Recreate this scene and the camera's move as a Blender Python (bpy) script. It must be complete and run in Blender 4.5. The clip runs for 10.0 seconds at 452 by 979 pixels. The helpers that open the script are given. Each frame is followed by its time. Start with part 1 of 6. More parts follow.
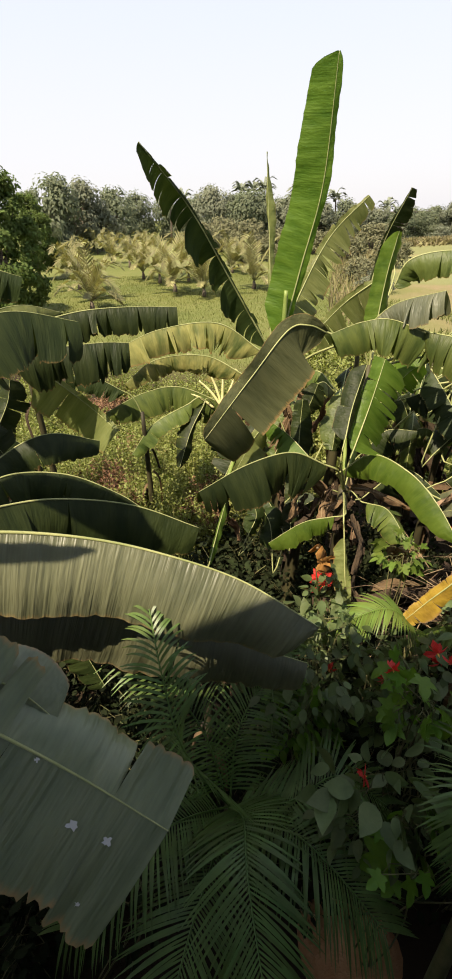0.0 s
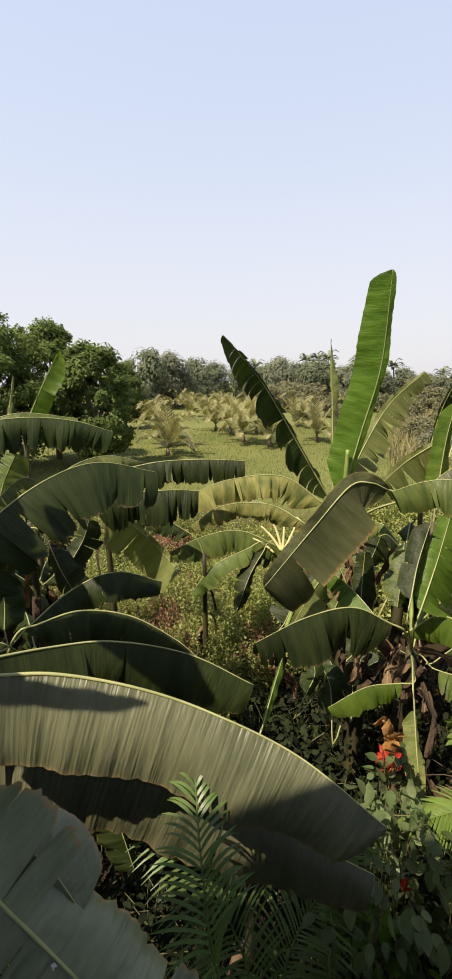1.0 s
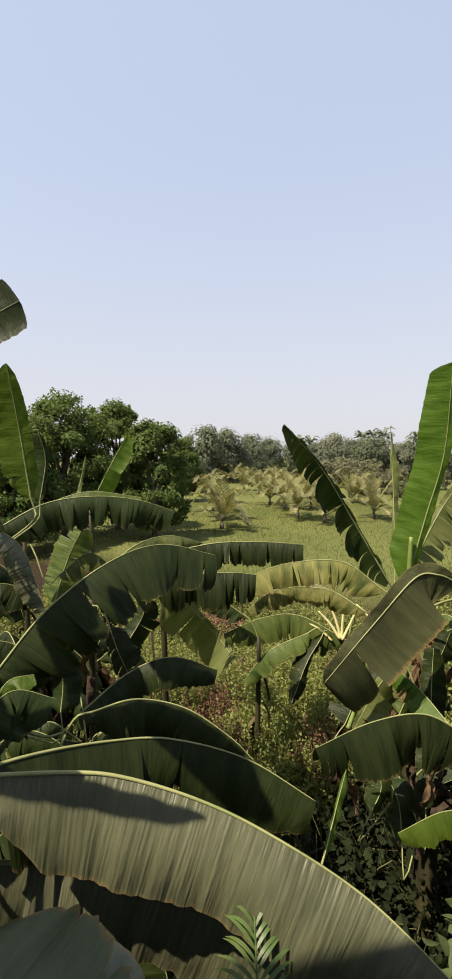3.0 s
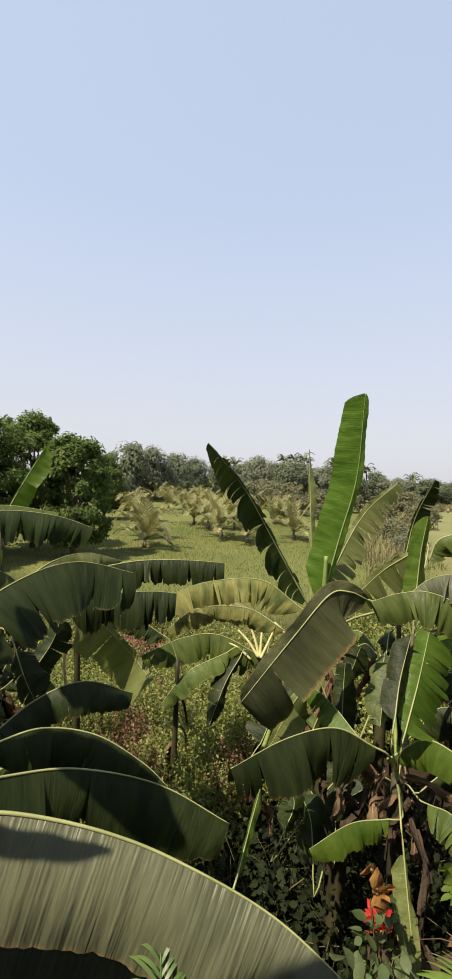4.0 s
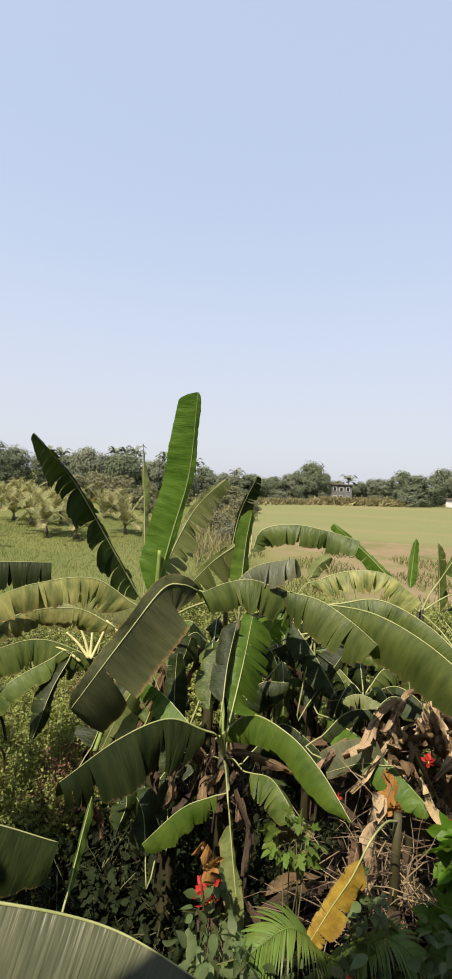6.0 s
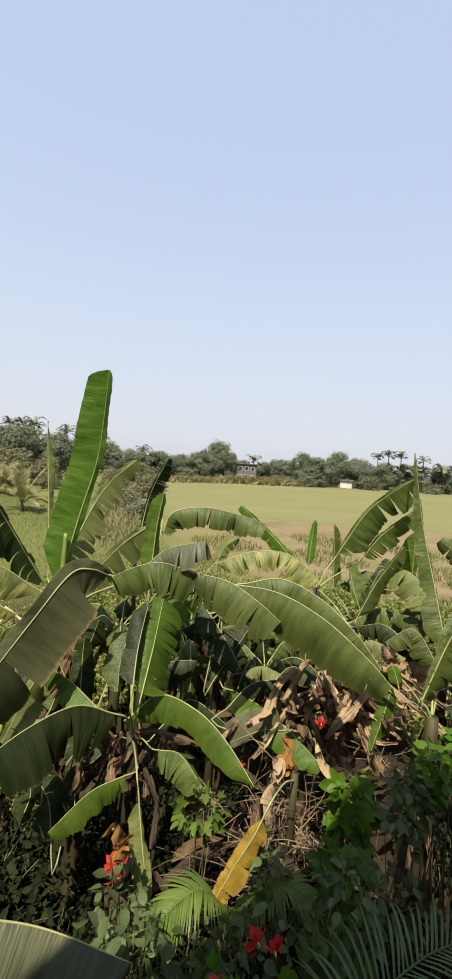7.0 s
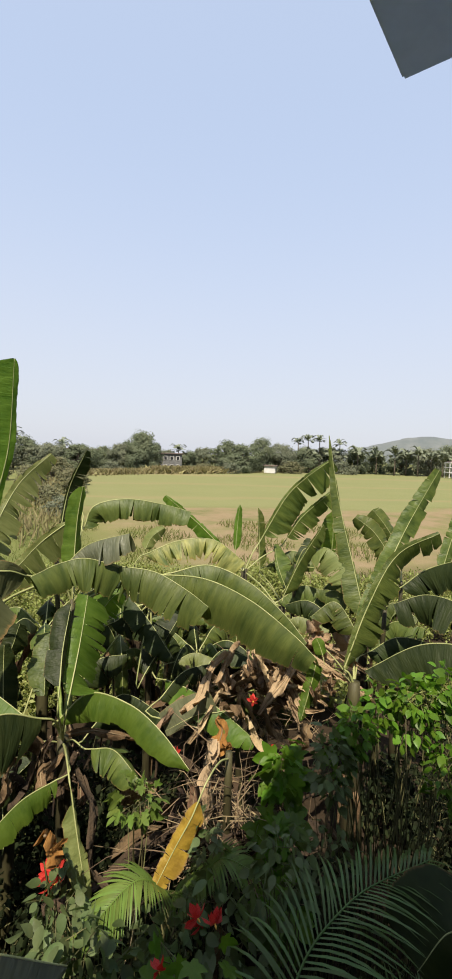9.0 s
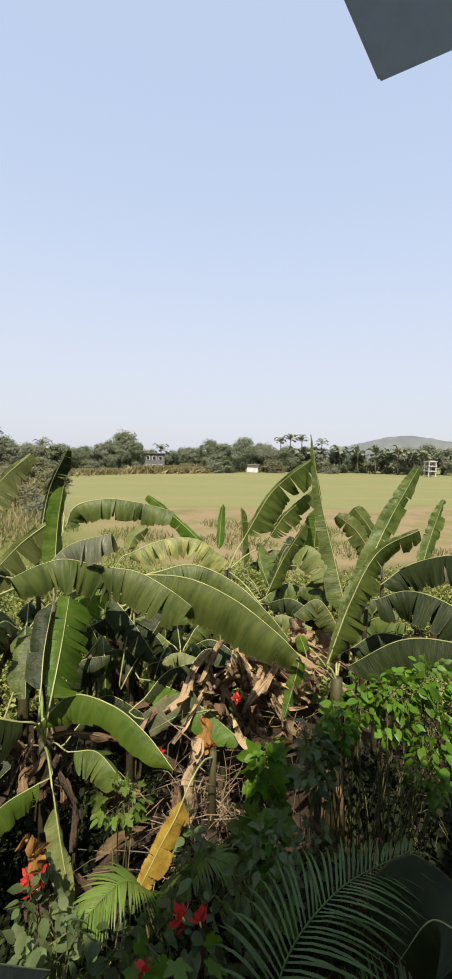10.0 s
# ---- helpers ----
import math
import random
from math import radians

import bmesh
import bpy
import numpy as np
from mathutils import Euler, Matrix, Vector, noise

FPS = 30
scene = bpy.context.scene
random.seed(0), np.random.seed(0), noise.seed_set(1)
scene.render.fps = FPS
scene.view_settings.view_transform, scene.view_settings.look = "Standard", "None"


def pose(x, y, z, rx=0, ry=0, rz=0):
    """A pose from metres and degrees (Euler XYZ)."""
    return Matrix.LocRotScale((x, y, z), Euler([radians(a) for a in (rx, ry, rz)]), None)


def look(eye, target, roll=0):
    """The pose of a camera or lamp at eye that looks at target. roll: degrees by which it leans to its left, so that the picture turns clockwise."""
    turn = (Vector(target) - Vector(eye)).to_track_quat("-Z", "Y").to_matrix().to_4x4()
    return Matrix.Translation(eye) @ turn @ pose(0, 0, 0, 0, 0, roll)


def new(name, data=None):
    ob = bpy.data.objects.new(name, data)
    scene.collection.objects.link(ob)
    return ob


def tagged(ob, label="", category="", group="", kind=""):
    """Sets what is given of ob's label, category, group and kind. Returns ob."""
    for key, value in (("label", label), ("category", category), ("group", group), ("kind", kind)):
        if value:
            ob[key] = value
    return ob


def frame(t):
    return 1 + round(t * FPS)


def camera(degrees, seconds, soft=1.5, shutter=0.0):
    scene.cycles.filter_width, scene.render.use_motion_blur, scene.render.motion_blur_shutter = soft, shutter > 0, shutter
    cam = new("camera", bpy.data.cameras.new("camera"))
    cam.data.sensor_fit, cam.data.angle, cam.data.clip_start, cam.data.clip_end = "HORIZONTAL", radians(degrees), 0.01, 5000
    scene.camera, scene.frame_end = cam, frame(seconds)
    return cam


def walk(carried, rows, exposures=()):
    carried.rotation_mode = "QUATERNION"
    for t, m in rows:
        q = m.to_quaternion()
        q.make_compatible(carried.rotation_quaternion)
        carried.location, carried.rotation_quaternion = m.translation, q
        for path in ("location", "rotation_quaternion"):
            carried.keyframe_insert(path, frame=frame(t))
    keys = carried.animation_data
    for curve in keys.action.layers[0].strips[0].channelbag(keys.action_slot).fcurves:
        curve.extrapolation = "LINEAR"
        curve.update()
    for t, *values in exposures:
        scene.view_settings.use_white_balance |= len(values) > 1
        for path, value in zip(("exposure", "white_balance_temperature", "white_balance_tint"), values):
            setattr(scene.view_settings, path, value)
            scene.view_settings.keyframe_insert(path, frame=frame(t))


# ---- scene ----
cam = camera(53.07, 10.0, 2.0)
PATH = [
    (0.0, pose(0.081, 0.074, 4.411, 59.02, 1.29, -0.68)),
    (0.5, pose(0.077, 0.061, 4.469, 69.28, 1.10, 4.82)),
    (1.0, pose(0.070, 0.039, 4.495, 76.66, 0.83, 7.46)),
    (1.5, pose(0.046, -0.009, 4.532, 81.85, 1.27, 12.25)),
    (2.0, pose(0.010, 0.011, 4.567, 83.46, 1.30, 13.58)),
    (3.5, pose(0.027, -0.000, 4.608, 87.35, -0.39, 14.23)),
    (4.0, pose(0.035, 0.010, 4.586, 88.51, -1.81, 4.90)),
    (4.5, pose(0.029, 0.030, 4.571, 88.93, -2.05, -1.14)),
    (5.0, pose(0.041, 0.033, 4.567, 89.00, -2.09, -6.26)),
    (6.5, pose(-0.024, 0.037, 4.636, 87.65, -3.63, -21.94)),
    (7.0, pose(-0.052, 0.034, 4.662, 86.40, -4.50, -27.91)),
    (7.5, pose(-0.036, 0.026, 4.658, 86.02, -3.91, -30.61)),
    (8.0, pose(-0.028, 0.018, 4.661, 85.78, -3.63, -33.02)),
    (8.5, pose(-0.022, 0.021, 4.657, 85.62, -2.69, -35.48)),
    (9.0, pose(-0.014, 0.012, 4.655, 85.54, -2.13, -37.36)),
    (9.5, pose(-0.012, 0.005, 4.652, 85.52, -1.93, -38.78)),
    (10.0, pose(-0.011, 0.006, 4.650, 85.56, -1.90, -39.52)),
]
walk(cam, PATH, [(0.0, 1.57, 7100, 12), (0.5, 1.48, 7000, 12), (1.0, 1.36, 6950, 12), (2.0, 1.22, 6850, 12), (3.5, 1.19, 6750, 11), (5.0, 1.19, 6550, 10), (10.0, 1.22, 6500, 10)])

# ---- light ----
SUN_AZ, SUN_EL = 136.0, 58.0      # degrees towards the west of ahead, and above the horizon
world = bpy.data.worlds.new("sky")
scene.world = world
world.use_nodes = True
wn, wl = world.node_tree.nodes, world.node_tree.links
sky = wn.new("ShaderNodeTexSky")
sky.sky_type, sky.sun_disc = "NISHITA", False
sky.sun_elevation, sky.sun_rotation = radians(SUN_EL), radians(-SUN_AZ)
sky.air_density, sky.dust_density, sky.ozone_density = 1.0, 2.2, 1.0
# dry-season haze: a veil over the whole sky, thicker and whiter towards the horizon
way, rise, level = wn.new("ShaderNodeTexCoord"), wn.new("ShaderNodeSeparateXYZ"), wn.new("ShaderNodeMapRange")
level.inputs["From Max"].default_value, level.interpolation_type = 0.62, "SMOOTHSTEP"
thick, tone, veil = wn.new("ShaderNodeMapRange"), wn.new("ShaderNodeMix"), wn.new("ShaderNodeMix")
thick.inputs["To Min"].default_value, thick.inputs["To Max"].default_value = 0.88, 0.64
tone.data_type = veil.data_type = "RGBA"
tone.inputs[6].default_value, tone.inputs[7].default_value = (4.35, 4.5, 4.95, 1), (4.2, 4.9, 6.25, 1)
wl.new(way.outputs["Generated"], rise.inputs[0])
wl.new(rise.outputs[2], level.inputs["Value"])
wl.new(level.outputs[0], thick.inputs["Value"])
wl.new(level.outputs[0], tone.inputs[0])
wl.new(thick.outputs[0], veil.inputs[0])
wl.new(sky.outputs["Color"], veil.inputs[6])
wl.new(tone.outputs[2], veil.inputs[7])
wl.new(veil.outputs[2], wn["Background"].inputs["Color"])
wn["Background"].inputs["Strength"].default_value = 0.0745
sun = new("sun", bpy.data.lights.new("sun", "SUN"))
sun.data.energy, sun.data.angle, sun.data.color = 4.0, radians(0.6), (1.0, 0.90, 0.74)
ca, ce = radians(SUN_AZ), radians(SUN_EL)
sun.matrix_world = look((-math.sin(ca) * math.cos(ce) * 60, math.cos(ca) * math.cos(ce) * 60, math.sin(ce) * 60), (0, 0, 0))

# ---- materials ----
UP, SIDE, TILT = (0, 0, 1), (0, -1, 0), (0.05, -0.62, 0.78)
SIDE_W, SIDE_E = (0.30, -0.95, 0.0), (-0.57, -0.82, 0.0)


class Tree:
    """A short way to write a node material."""

    def __init__(self, name):
        self.m = bpy.data.materials.new(name)
        self.m.use_nodes = True
        self.t = self.m.node_tree
        self.p = self.t.nodes["Principled BSDF"]
        self.out = self.t.nodes["Material Output"]

    def node(self, kind, **sets):
        n = self.t.nodes.new("ShaderNode" + kind)
        for key, value in sets.items():
            n.inputs[key.replace("_", " ")].default_value = value
        return n

    def link(self, a, b):
        self.t.links.new(a, b)

    def coords(self, what="Object", scale=(1, 1, 1)):
        c, mp = self.node("TexCoord"), self.node("Mapping")
        mp.inputs["Scale"].default_value = scale
        self.link(c.outputs[what], mp.inputs["Vector"])
        return mp.outputs["Vector"]

    def noise(self, scale, detail=4, vec=None, rough=0.6):
        n = self.node("TexNoise", Scale=scale, Detail=detail, Roughness=rough)
        if vec is not None:
            self.link(vec, n.inputs["Vector"])
        return n.outputs["Fac"]

    def ramp(self, fac, stops):
        r = self.node("ValToRGB")
        e = r.color_ramp.elements
        while len(e) < len(stops):
            e.new(0.5)
        for s, (pos, col) in zip(e, stops):
            s.position, s.color = pos, (*col, 1)
        self.link(fac, r.inputs["Fac"])
        return r.outputs["Color"]

    def mix(self, fac, a, b, how="MIX"):
        n = self.t.nodes.new("ShaderNodeMix")
        n.data_type, n.blend_type = "RGBA", how
        for value, slot in ((fac, 0), (a, 6), (b, 7)):
            if isinstance(value, (int, float)):
                n.inputs[slot].default_value = value
            elif isinstance(value, tuple):
                n.inputs[slot].default_value = (*value, 1)
            else:
                self.link(value, n.inputs[slot])
        return n.outputs[2]

    def math(self, how, a, b=0.0):
        n = self.t.nodes.new("ShaderNodeMath")
        n.operation = how
        for slot, value in enumerate((a, b)):
            if isinstance(value, (int, float)):
                n.inputs[slot].default_value = value
            else:
                self.link(value, n.inputs[slot])
        return n.outputs[0]

    def bump(self, height, strength, distance):
        b = self.node("Bump", Strength=strength, Distance=distance)
        self.link(height, b.inputs["Height"])
        self.link(b.outputs["Normal"], self.p.inputs["Normal"])
        return b.outputs["Normal"]

    def done(self, colour, rough, thin=0.0, tint=(1, 1, 1), spec=0.5):
        self.link(colour, self.p.inputs["Base Color"])
        self.p.inputs["Roughness"].default_value = rough
        self.p.inputs["Specular IOR Level"].default_value = spec
        if thin:
            tr, ms = self.node("BsdfTranslucent"), self.node("MixShader", Fac=thin)
            self.link(self.mix(1.0, colour, tint, "MULTIPLY"), tr.inputs["Color"])
            self.link(self.p.outputs["BSDF"], ms.inputs[1])
            self.link(tr.outputs["BSDF"], ms.inputs[2])
            self.link(ms.outputs["Shader"], self.out.inputs["Surface"])
        return self.m


def banana_material(name, deep, light, thin, dry, rough=0.45, lines=0.14, sheen=0.18, pleats=0.4):
    """Blade of a banana leaf: pleats across, paler streaks, dry brown rim. The map runs in metres along and 0 to 1 across."""
    k = Tree(name)
    uv = k.coords("UV")
    sep = k.node("SeparateXYZ")
    k.link(uv, sep.inputs[0])
    streak = k.noise(1.0, 3, k.coords("UV", (95, 0.7, 1)))
    broad = k.noise(1.0, 3, k.coords("UV", (11, 0.9, 1)))
    patch = k.noise(2.6, 3, k.coords("Object"))
    info = k.node("ObjectInfo")
    col = k.mix(k.ramp(broad, [(0.34, (0, 0, 0)), (0.66, (1, 1, 1))]), deep, light)
    col = k.mix(k.math("MULTIPLY", k.ramp(streak, [(0.40, (0, 0, 0)), (0.60, (1, 1, 1))]), lines), col, tuple(c * 0.5 for c in deep))
    col = k.mix(k.ramp(patch, [(0.45, (0, 0, 0)), (0.75, (0.45, 0.45, 0.45))]), col, tuple(c * 1.25 for c in light))
    rim = k.math("ADD", k.math("MULTIPLY", k.math("SUBTRACT", streak, 0.5), 0.16), sep.outputs[1])
    col = k.mix(k.math("MULTIPLY", k.ramp(rim, [(1.0 - 0.09 * dry, (0, 0, 0)), (1.0, (1, 1, 1))]), min(1.0, dry)), col, (0.24, 0.15, 0.06))
    hs = k.node("HueSaturation")
    k.link(k.math("ADD", k.math("MULTIPLY", info.outputs["Random"], 0.022), 0.489), hs.inputs["Hue"])
    k.link(k.math("ADD", k.math("MULTIPLY", info.outputs["Random"], 0.35), 0.82), hs.inputs["Value"])
    k.link(col, hs.inputs["Color"])
    pleat = k.noise(1.0, 2, k.coords("UV", (46, 0.35, 1)), 0.5)
    relief = k.math("ADD", k.math("MULTIPLY", pleat, pleats), k.math("MULTIPLY", streak, 0.2))
    k.bump(k.math("ADD", relief, k.math("MULTIPLY", broad, 2.2)), 0.6, 0.012)
    return k.done(hs.outputs["Color"], rough, thin, (1.4, 1.4, 0.6), sheen)


mature = banana_material("banana leaf", (0.040, 0.062, 0.014), (0.090, 0.114, 0.026), 0.28, 0.5)
# darker copy of mature, for leaves whose shade is put into the colour
dark = banana_material("banana leaf darkened for shade", (0.013, 0.022, 0.006), (0.028, 0.039, 0.011), 0.24, 0.4, 0.5, sheen=0.14)
waxy = banana_material("waxy old banana leaf", (0.070, 0.077, 0.040), (0.122, 0.125, 0.070), 0.22, 0.5, 0.40, 0.3, 0.55, 1.0)
young = banana_material("young banana leaf", (0.048, 0.092, 0.010), (0.092, 0.146, 0.020), 0.45, 0.15)
sallow = banana_material("sallow banana leaf", (0.100, 0.124, 0.036), (0.164, 0.184, 0.064), 0.34, 0.8)
yellowing = banana_material("yellowing banana leaf", (0.068, 0.092, 0.026), (0.256, 0.240, 0.080), 0.34, 1.0)
# greyer copy of mature for the near leaf, its shade coloured in
dulled = banana_material("dull shaded banana leaf", (0.088, 0.110, 0.056), (0.150, 0.166, 0.092), 0.12, 0.9, 0.42, 0.2, 0.5, 0.8)
# dull leaf underside, darkened further for the shade it lies in
underside = banana_material("dull banana leaf underside with shade in its colour", (0.046, 0.052, 0.022), (0.074, 0.078, 0.034), 0.12, 0.8, 0.55, 0.05)
yellow = banana_material("yellow banana leaf", (0.215, 0.140, 0.022), (0.350, 0.245, 0.034), 0.35, 1.6)


def plain(name, a, b, scale, rough=0.7, thin=0.0, tint=(1.3, 1.4, 0.6), bump=0.3, dist=0.01, vary=0.3, stretch=(1, 1, 1), spec=0.25):
    """Two-tone organic surface with fine relief."""
    k = Tree(name)
    vec = k.coords("Object", stretch)
    big, fine = k.noise(scale, 4, vec), k.noise(scale * 9, 3, vec)
    col = k.mix(k.ramp(big, [(0.35, (0, 0, 0)), (0.65, (1, 1, 1))]), a, b)
    col = k.mix(k.math("MULTIPLY", fine, 0.35), col, tuple(c * 0.5 for c in a))
    geo = k.node("NewGeometry")
    hs = k.node("HueSaturation")
    k.link(k.math("ADD", k.math("MULTIPLY", geo.outputs["Random Per Island"], vary * 2), 1 - vary), hs.inputs["Value"])
    k.link(k.math("ADD", k.math("MULTIPLY", geo.outputs["Random Per Island"], 0.03), 0.485), hs.inputs["Hue"])
    k.link(col, hs.inputs["Color"])
    if bump:
        k.bump(k.math("ADD", big, fine), bump, dist)
    return k.done(hs.outputs["Color"], rough, thin, tint, spec)


midrib_mat = plain("leaf midrib", (0.205, 0.225, 0.085), (0.310, 0.310, 0.135), 6, 0.45, bump=0.1, vary=0.05)
petiole_mat = plain("leaf stalk", (0.120, 0.168, 0.036), (0.200, 0.248, 0.068), 6, 0.45, bump=0.1, vary=0.05)
pale_stalk = plain("pale leaf stalk", (0.40, 0.38, 0.17), (0.54, 0.49, 0.24), 6, 0.5, bump=0.1, vary=0.05)
stem_mat = plain("banana stem sheaths", (0.024, 0.020, 0.010), (0.064, 0.058, 0.025), 5, 0.6, bump=0.6, vary=0.1, stretch=(1, 1, 0.15))
dead = plain("dead banana leaf", (0.068, 0.040, 0.020), (0.216, 0.140, 0.076), 5, 0.85, 0.25, (1.2, 1.0, 0.7), 0.8, 0.02, 0.2)
# darker copy of dead, with the shade of the hollows in its colour
dead_in_shade = plain("dead leaf darkened for shaded hollows", (0.024, 0.016, 0.010), (0.060, 0.038, 0.022), 5, 0.9, bump=0.8, dist=0.02, vary=0.2)
dead_pale = plain("bleached dead banana leaf", (0.264, 0.176, 0.096), (0.480, 0.352, 0.216), 5, 0.85, 0.25, (1.2, 1.0, 0.7), 0.8, 0.02, 0.2)
# lighter copy of the garden palm leaflet, with sunlight put into its colour
bright_palm = plain("palm leaflet lightened for sun", (0.075, 0.12, 0.022), (0.13, 0.185, 0.035), 4, 0.42, 0.3, vary=0.2, bump=0.1)
rust = plain("orange withered leaf", (0.240, 0.104, 0.024), (0.384, 0.192, 0.056), 6, 0.8, 0.3, (1.3, 1.0, 0.6), 0.5, 0.02, 0.1)
palm_leaf = plain("garden palm leaflet", (0.058, 0.102, 0.027), (0.102, 0.158, 0.044), 4, 0.38, 0.28, vary=0.2, bump=0.1)
dry_palm = plain("young coconut leaflet", (0.135, 0.150, 0.055), (0.285, 0.262, 0.120), 0.6, 0.6, 0.3, (1.2, 1.1, 0.6), 0, vary=0.25)
# paled and greyed for haze, to go with the far trees
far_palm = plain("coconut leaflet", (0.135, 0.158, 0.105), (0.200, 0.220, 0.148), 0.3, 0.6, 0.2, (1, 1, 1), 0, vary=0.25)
tree_leaf = plain("mango foliage", (0.080, 0.120, 0.036), (0.132, 0.172, 0.056), 0.5, 0.8, 0.4, (1.1, 1.15, 0.7), 0, vary=0.2, spec=0.05)
# distance haze is put into these two paler, greyer leaf colours
far_leaf = plain("far foliage with haze in its colour", (0.124, 0.148, 0.094), (0.184, 0.204, 0.128), 0.12, 0.9, 0.4, (1, 1.05, 0.85), 0, vary=0.1, spec=0.1)
far_leaf_b = plain("greyer far foliage with haze in its colour", (0.150, 0.168, 0.116), (0.214, 0.226, 0.156), 0.12, 0.9, 0.4, (1, 1, 0.9), 0, vary=0.1, spec=0.1)
scrub_leaf = plain("dry scrub foliage", (0.150, 0.155, 0.085), (0.225, 0.215, 0.130), 0.2, 0.9, 0.4, (1, 1, 0.9), 0, vary=0.12, spec=0.1)
herb_leaf = plain("herb foliage", (0.175, 0.200, 0.055), (0.270, 0.280, 0.092), 1.5, 0.6, 0.35, vary=0.3, bump=0)
dry_herb = plain("dried herb foliage", (0.150, 0.078, 0.044), (0.245, 0.150, 0.088), 1.5, 0.85, 0.2, (1.2, 1, 0.8), 0, vary=0.35)
# near black: the shade of the hollows is put into the leaf colour
shade_leaf = plain("undergrowth leaf with shade in its colour", (0.010, 0.014, 0.006), (0.021, 0.029, 0.010), 6, 0.8, 0.2, vary=0.3, bump=0.1, spec=0.1)
vine_leaf = plain("vine leaf", (0.068, 0.142, 0.012), (0.112, 0.205, 0.020), 6, 0.42, 0.42, vary=0.25, bump=0.15)
oval_leaf = plain("bush leaf", (0.074, 0.105, 0.040), (0.125, 0.155, 0.063), 6, 0.5, 0.34, vary=0.25, bump=0.15)
bark = plain("bark", (0.080, 0.064, 0.048), (0.160, 0.128, 0.096), 8, 0.9, bump=0.8, dist=0.02, vary=0.1, stretch=(1, 1, 0.3))
twig_mat = plain("green twig", (0.080, 0.088, 0.032), (0.128, 0.112, 0.048), 9, 0.7, vary=0.2)
straw = plain("dry stalks", (0.104, 0.072, 0.040), (0.224, 0.164, 0.096), 4, 0.85, vary=0.4, bump=0)
dry_grass = plain("dry tall grass", (0.160, 0.144, 0.064), (0.272, 0.232, 0.120), 0.3, 0.8, 0.25, (1.1, 1.1, 0.8), 0, vary=0.25)
grass_mat = plain("grass", (0.082, 0.102, 0.024), (0.132, 0.142, 0.040), 0.3, 0.85, 0.3, vary=0.3, bump=0, spec=0.06)
petal_mat = plain("red petal", (0.42, 0.018, 0.02), (0.62, 0.06, 0.05), 20, 0.5, 0.35, (1.3, 0.5, 0.4), 0.2, vary=0.15)
pollen_mat = plain("flower heart", (0.62, 0.30, 0.05), (0.75, 0.45, 0.08), 30, 0.6, vary=0.1)
plaster = plain("grey weathered plaster", (0.70, 0.80, 0.97), (0.78, 0.86, 0.98), 2.2, 0.85, bump=0.25, dist=0.004, vary=0.0)
red_soil = plain("red laterite soil", (0.42, 0.20, 0.09), (0.56, 0.30, 0.15), 7, 0.95, bump=0.8, dist=0.03, vary=0)
# kept dark so that the unseen ground floor wall throws back little light
dark_wall = plain("dark house wall", (0.10, 0.10, 0.10), (0.16, 0.16, 0.155), 1.2, 0.9, bump=0.3, dist=0.004, vary=0)
white_wall = plain("white house paint", (0.44, 0.43, 0.41), (0.54, 0.53, 0.51), 0.7, 0.8, bump=0.1, vary=0.05)
roof_mat = plain("weathered roof sheet", (0.096, 0.072, 0.064), (0.176, 0.136, 0.120), 0.8, 0.8, vary=0.1)
dark_glass = plain("dark window", (0.02, 0.022, 0.025), (0.03, 0.032, 0.035), 1, 0.15, bump=0, vary=0)
# the blue-grey of distance haze is put into the hill's colour
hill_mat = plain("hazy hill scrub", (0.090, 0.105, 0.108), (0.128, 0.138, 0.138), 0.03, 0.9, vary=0)


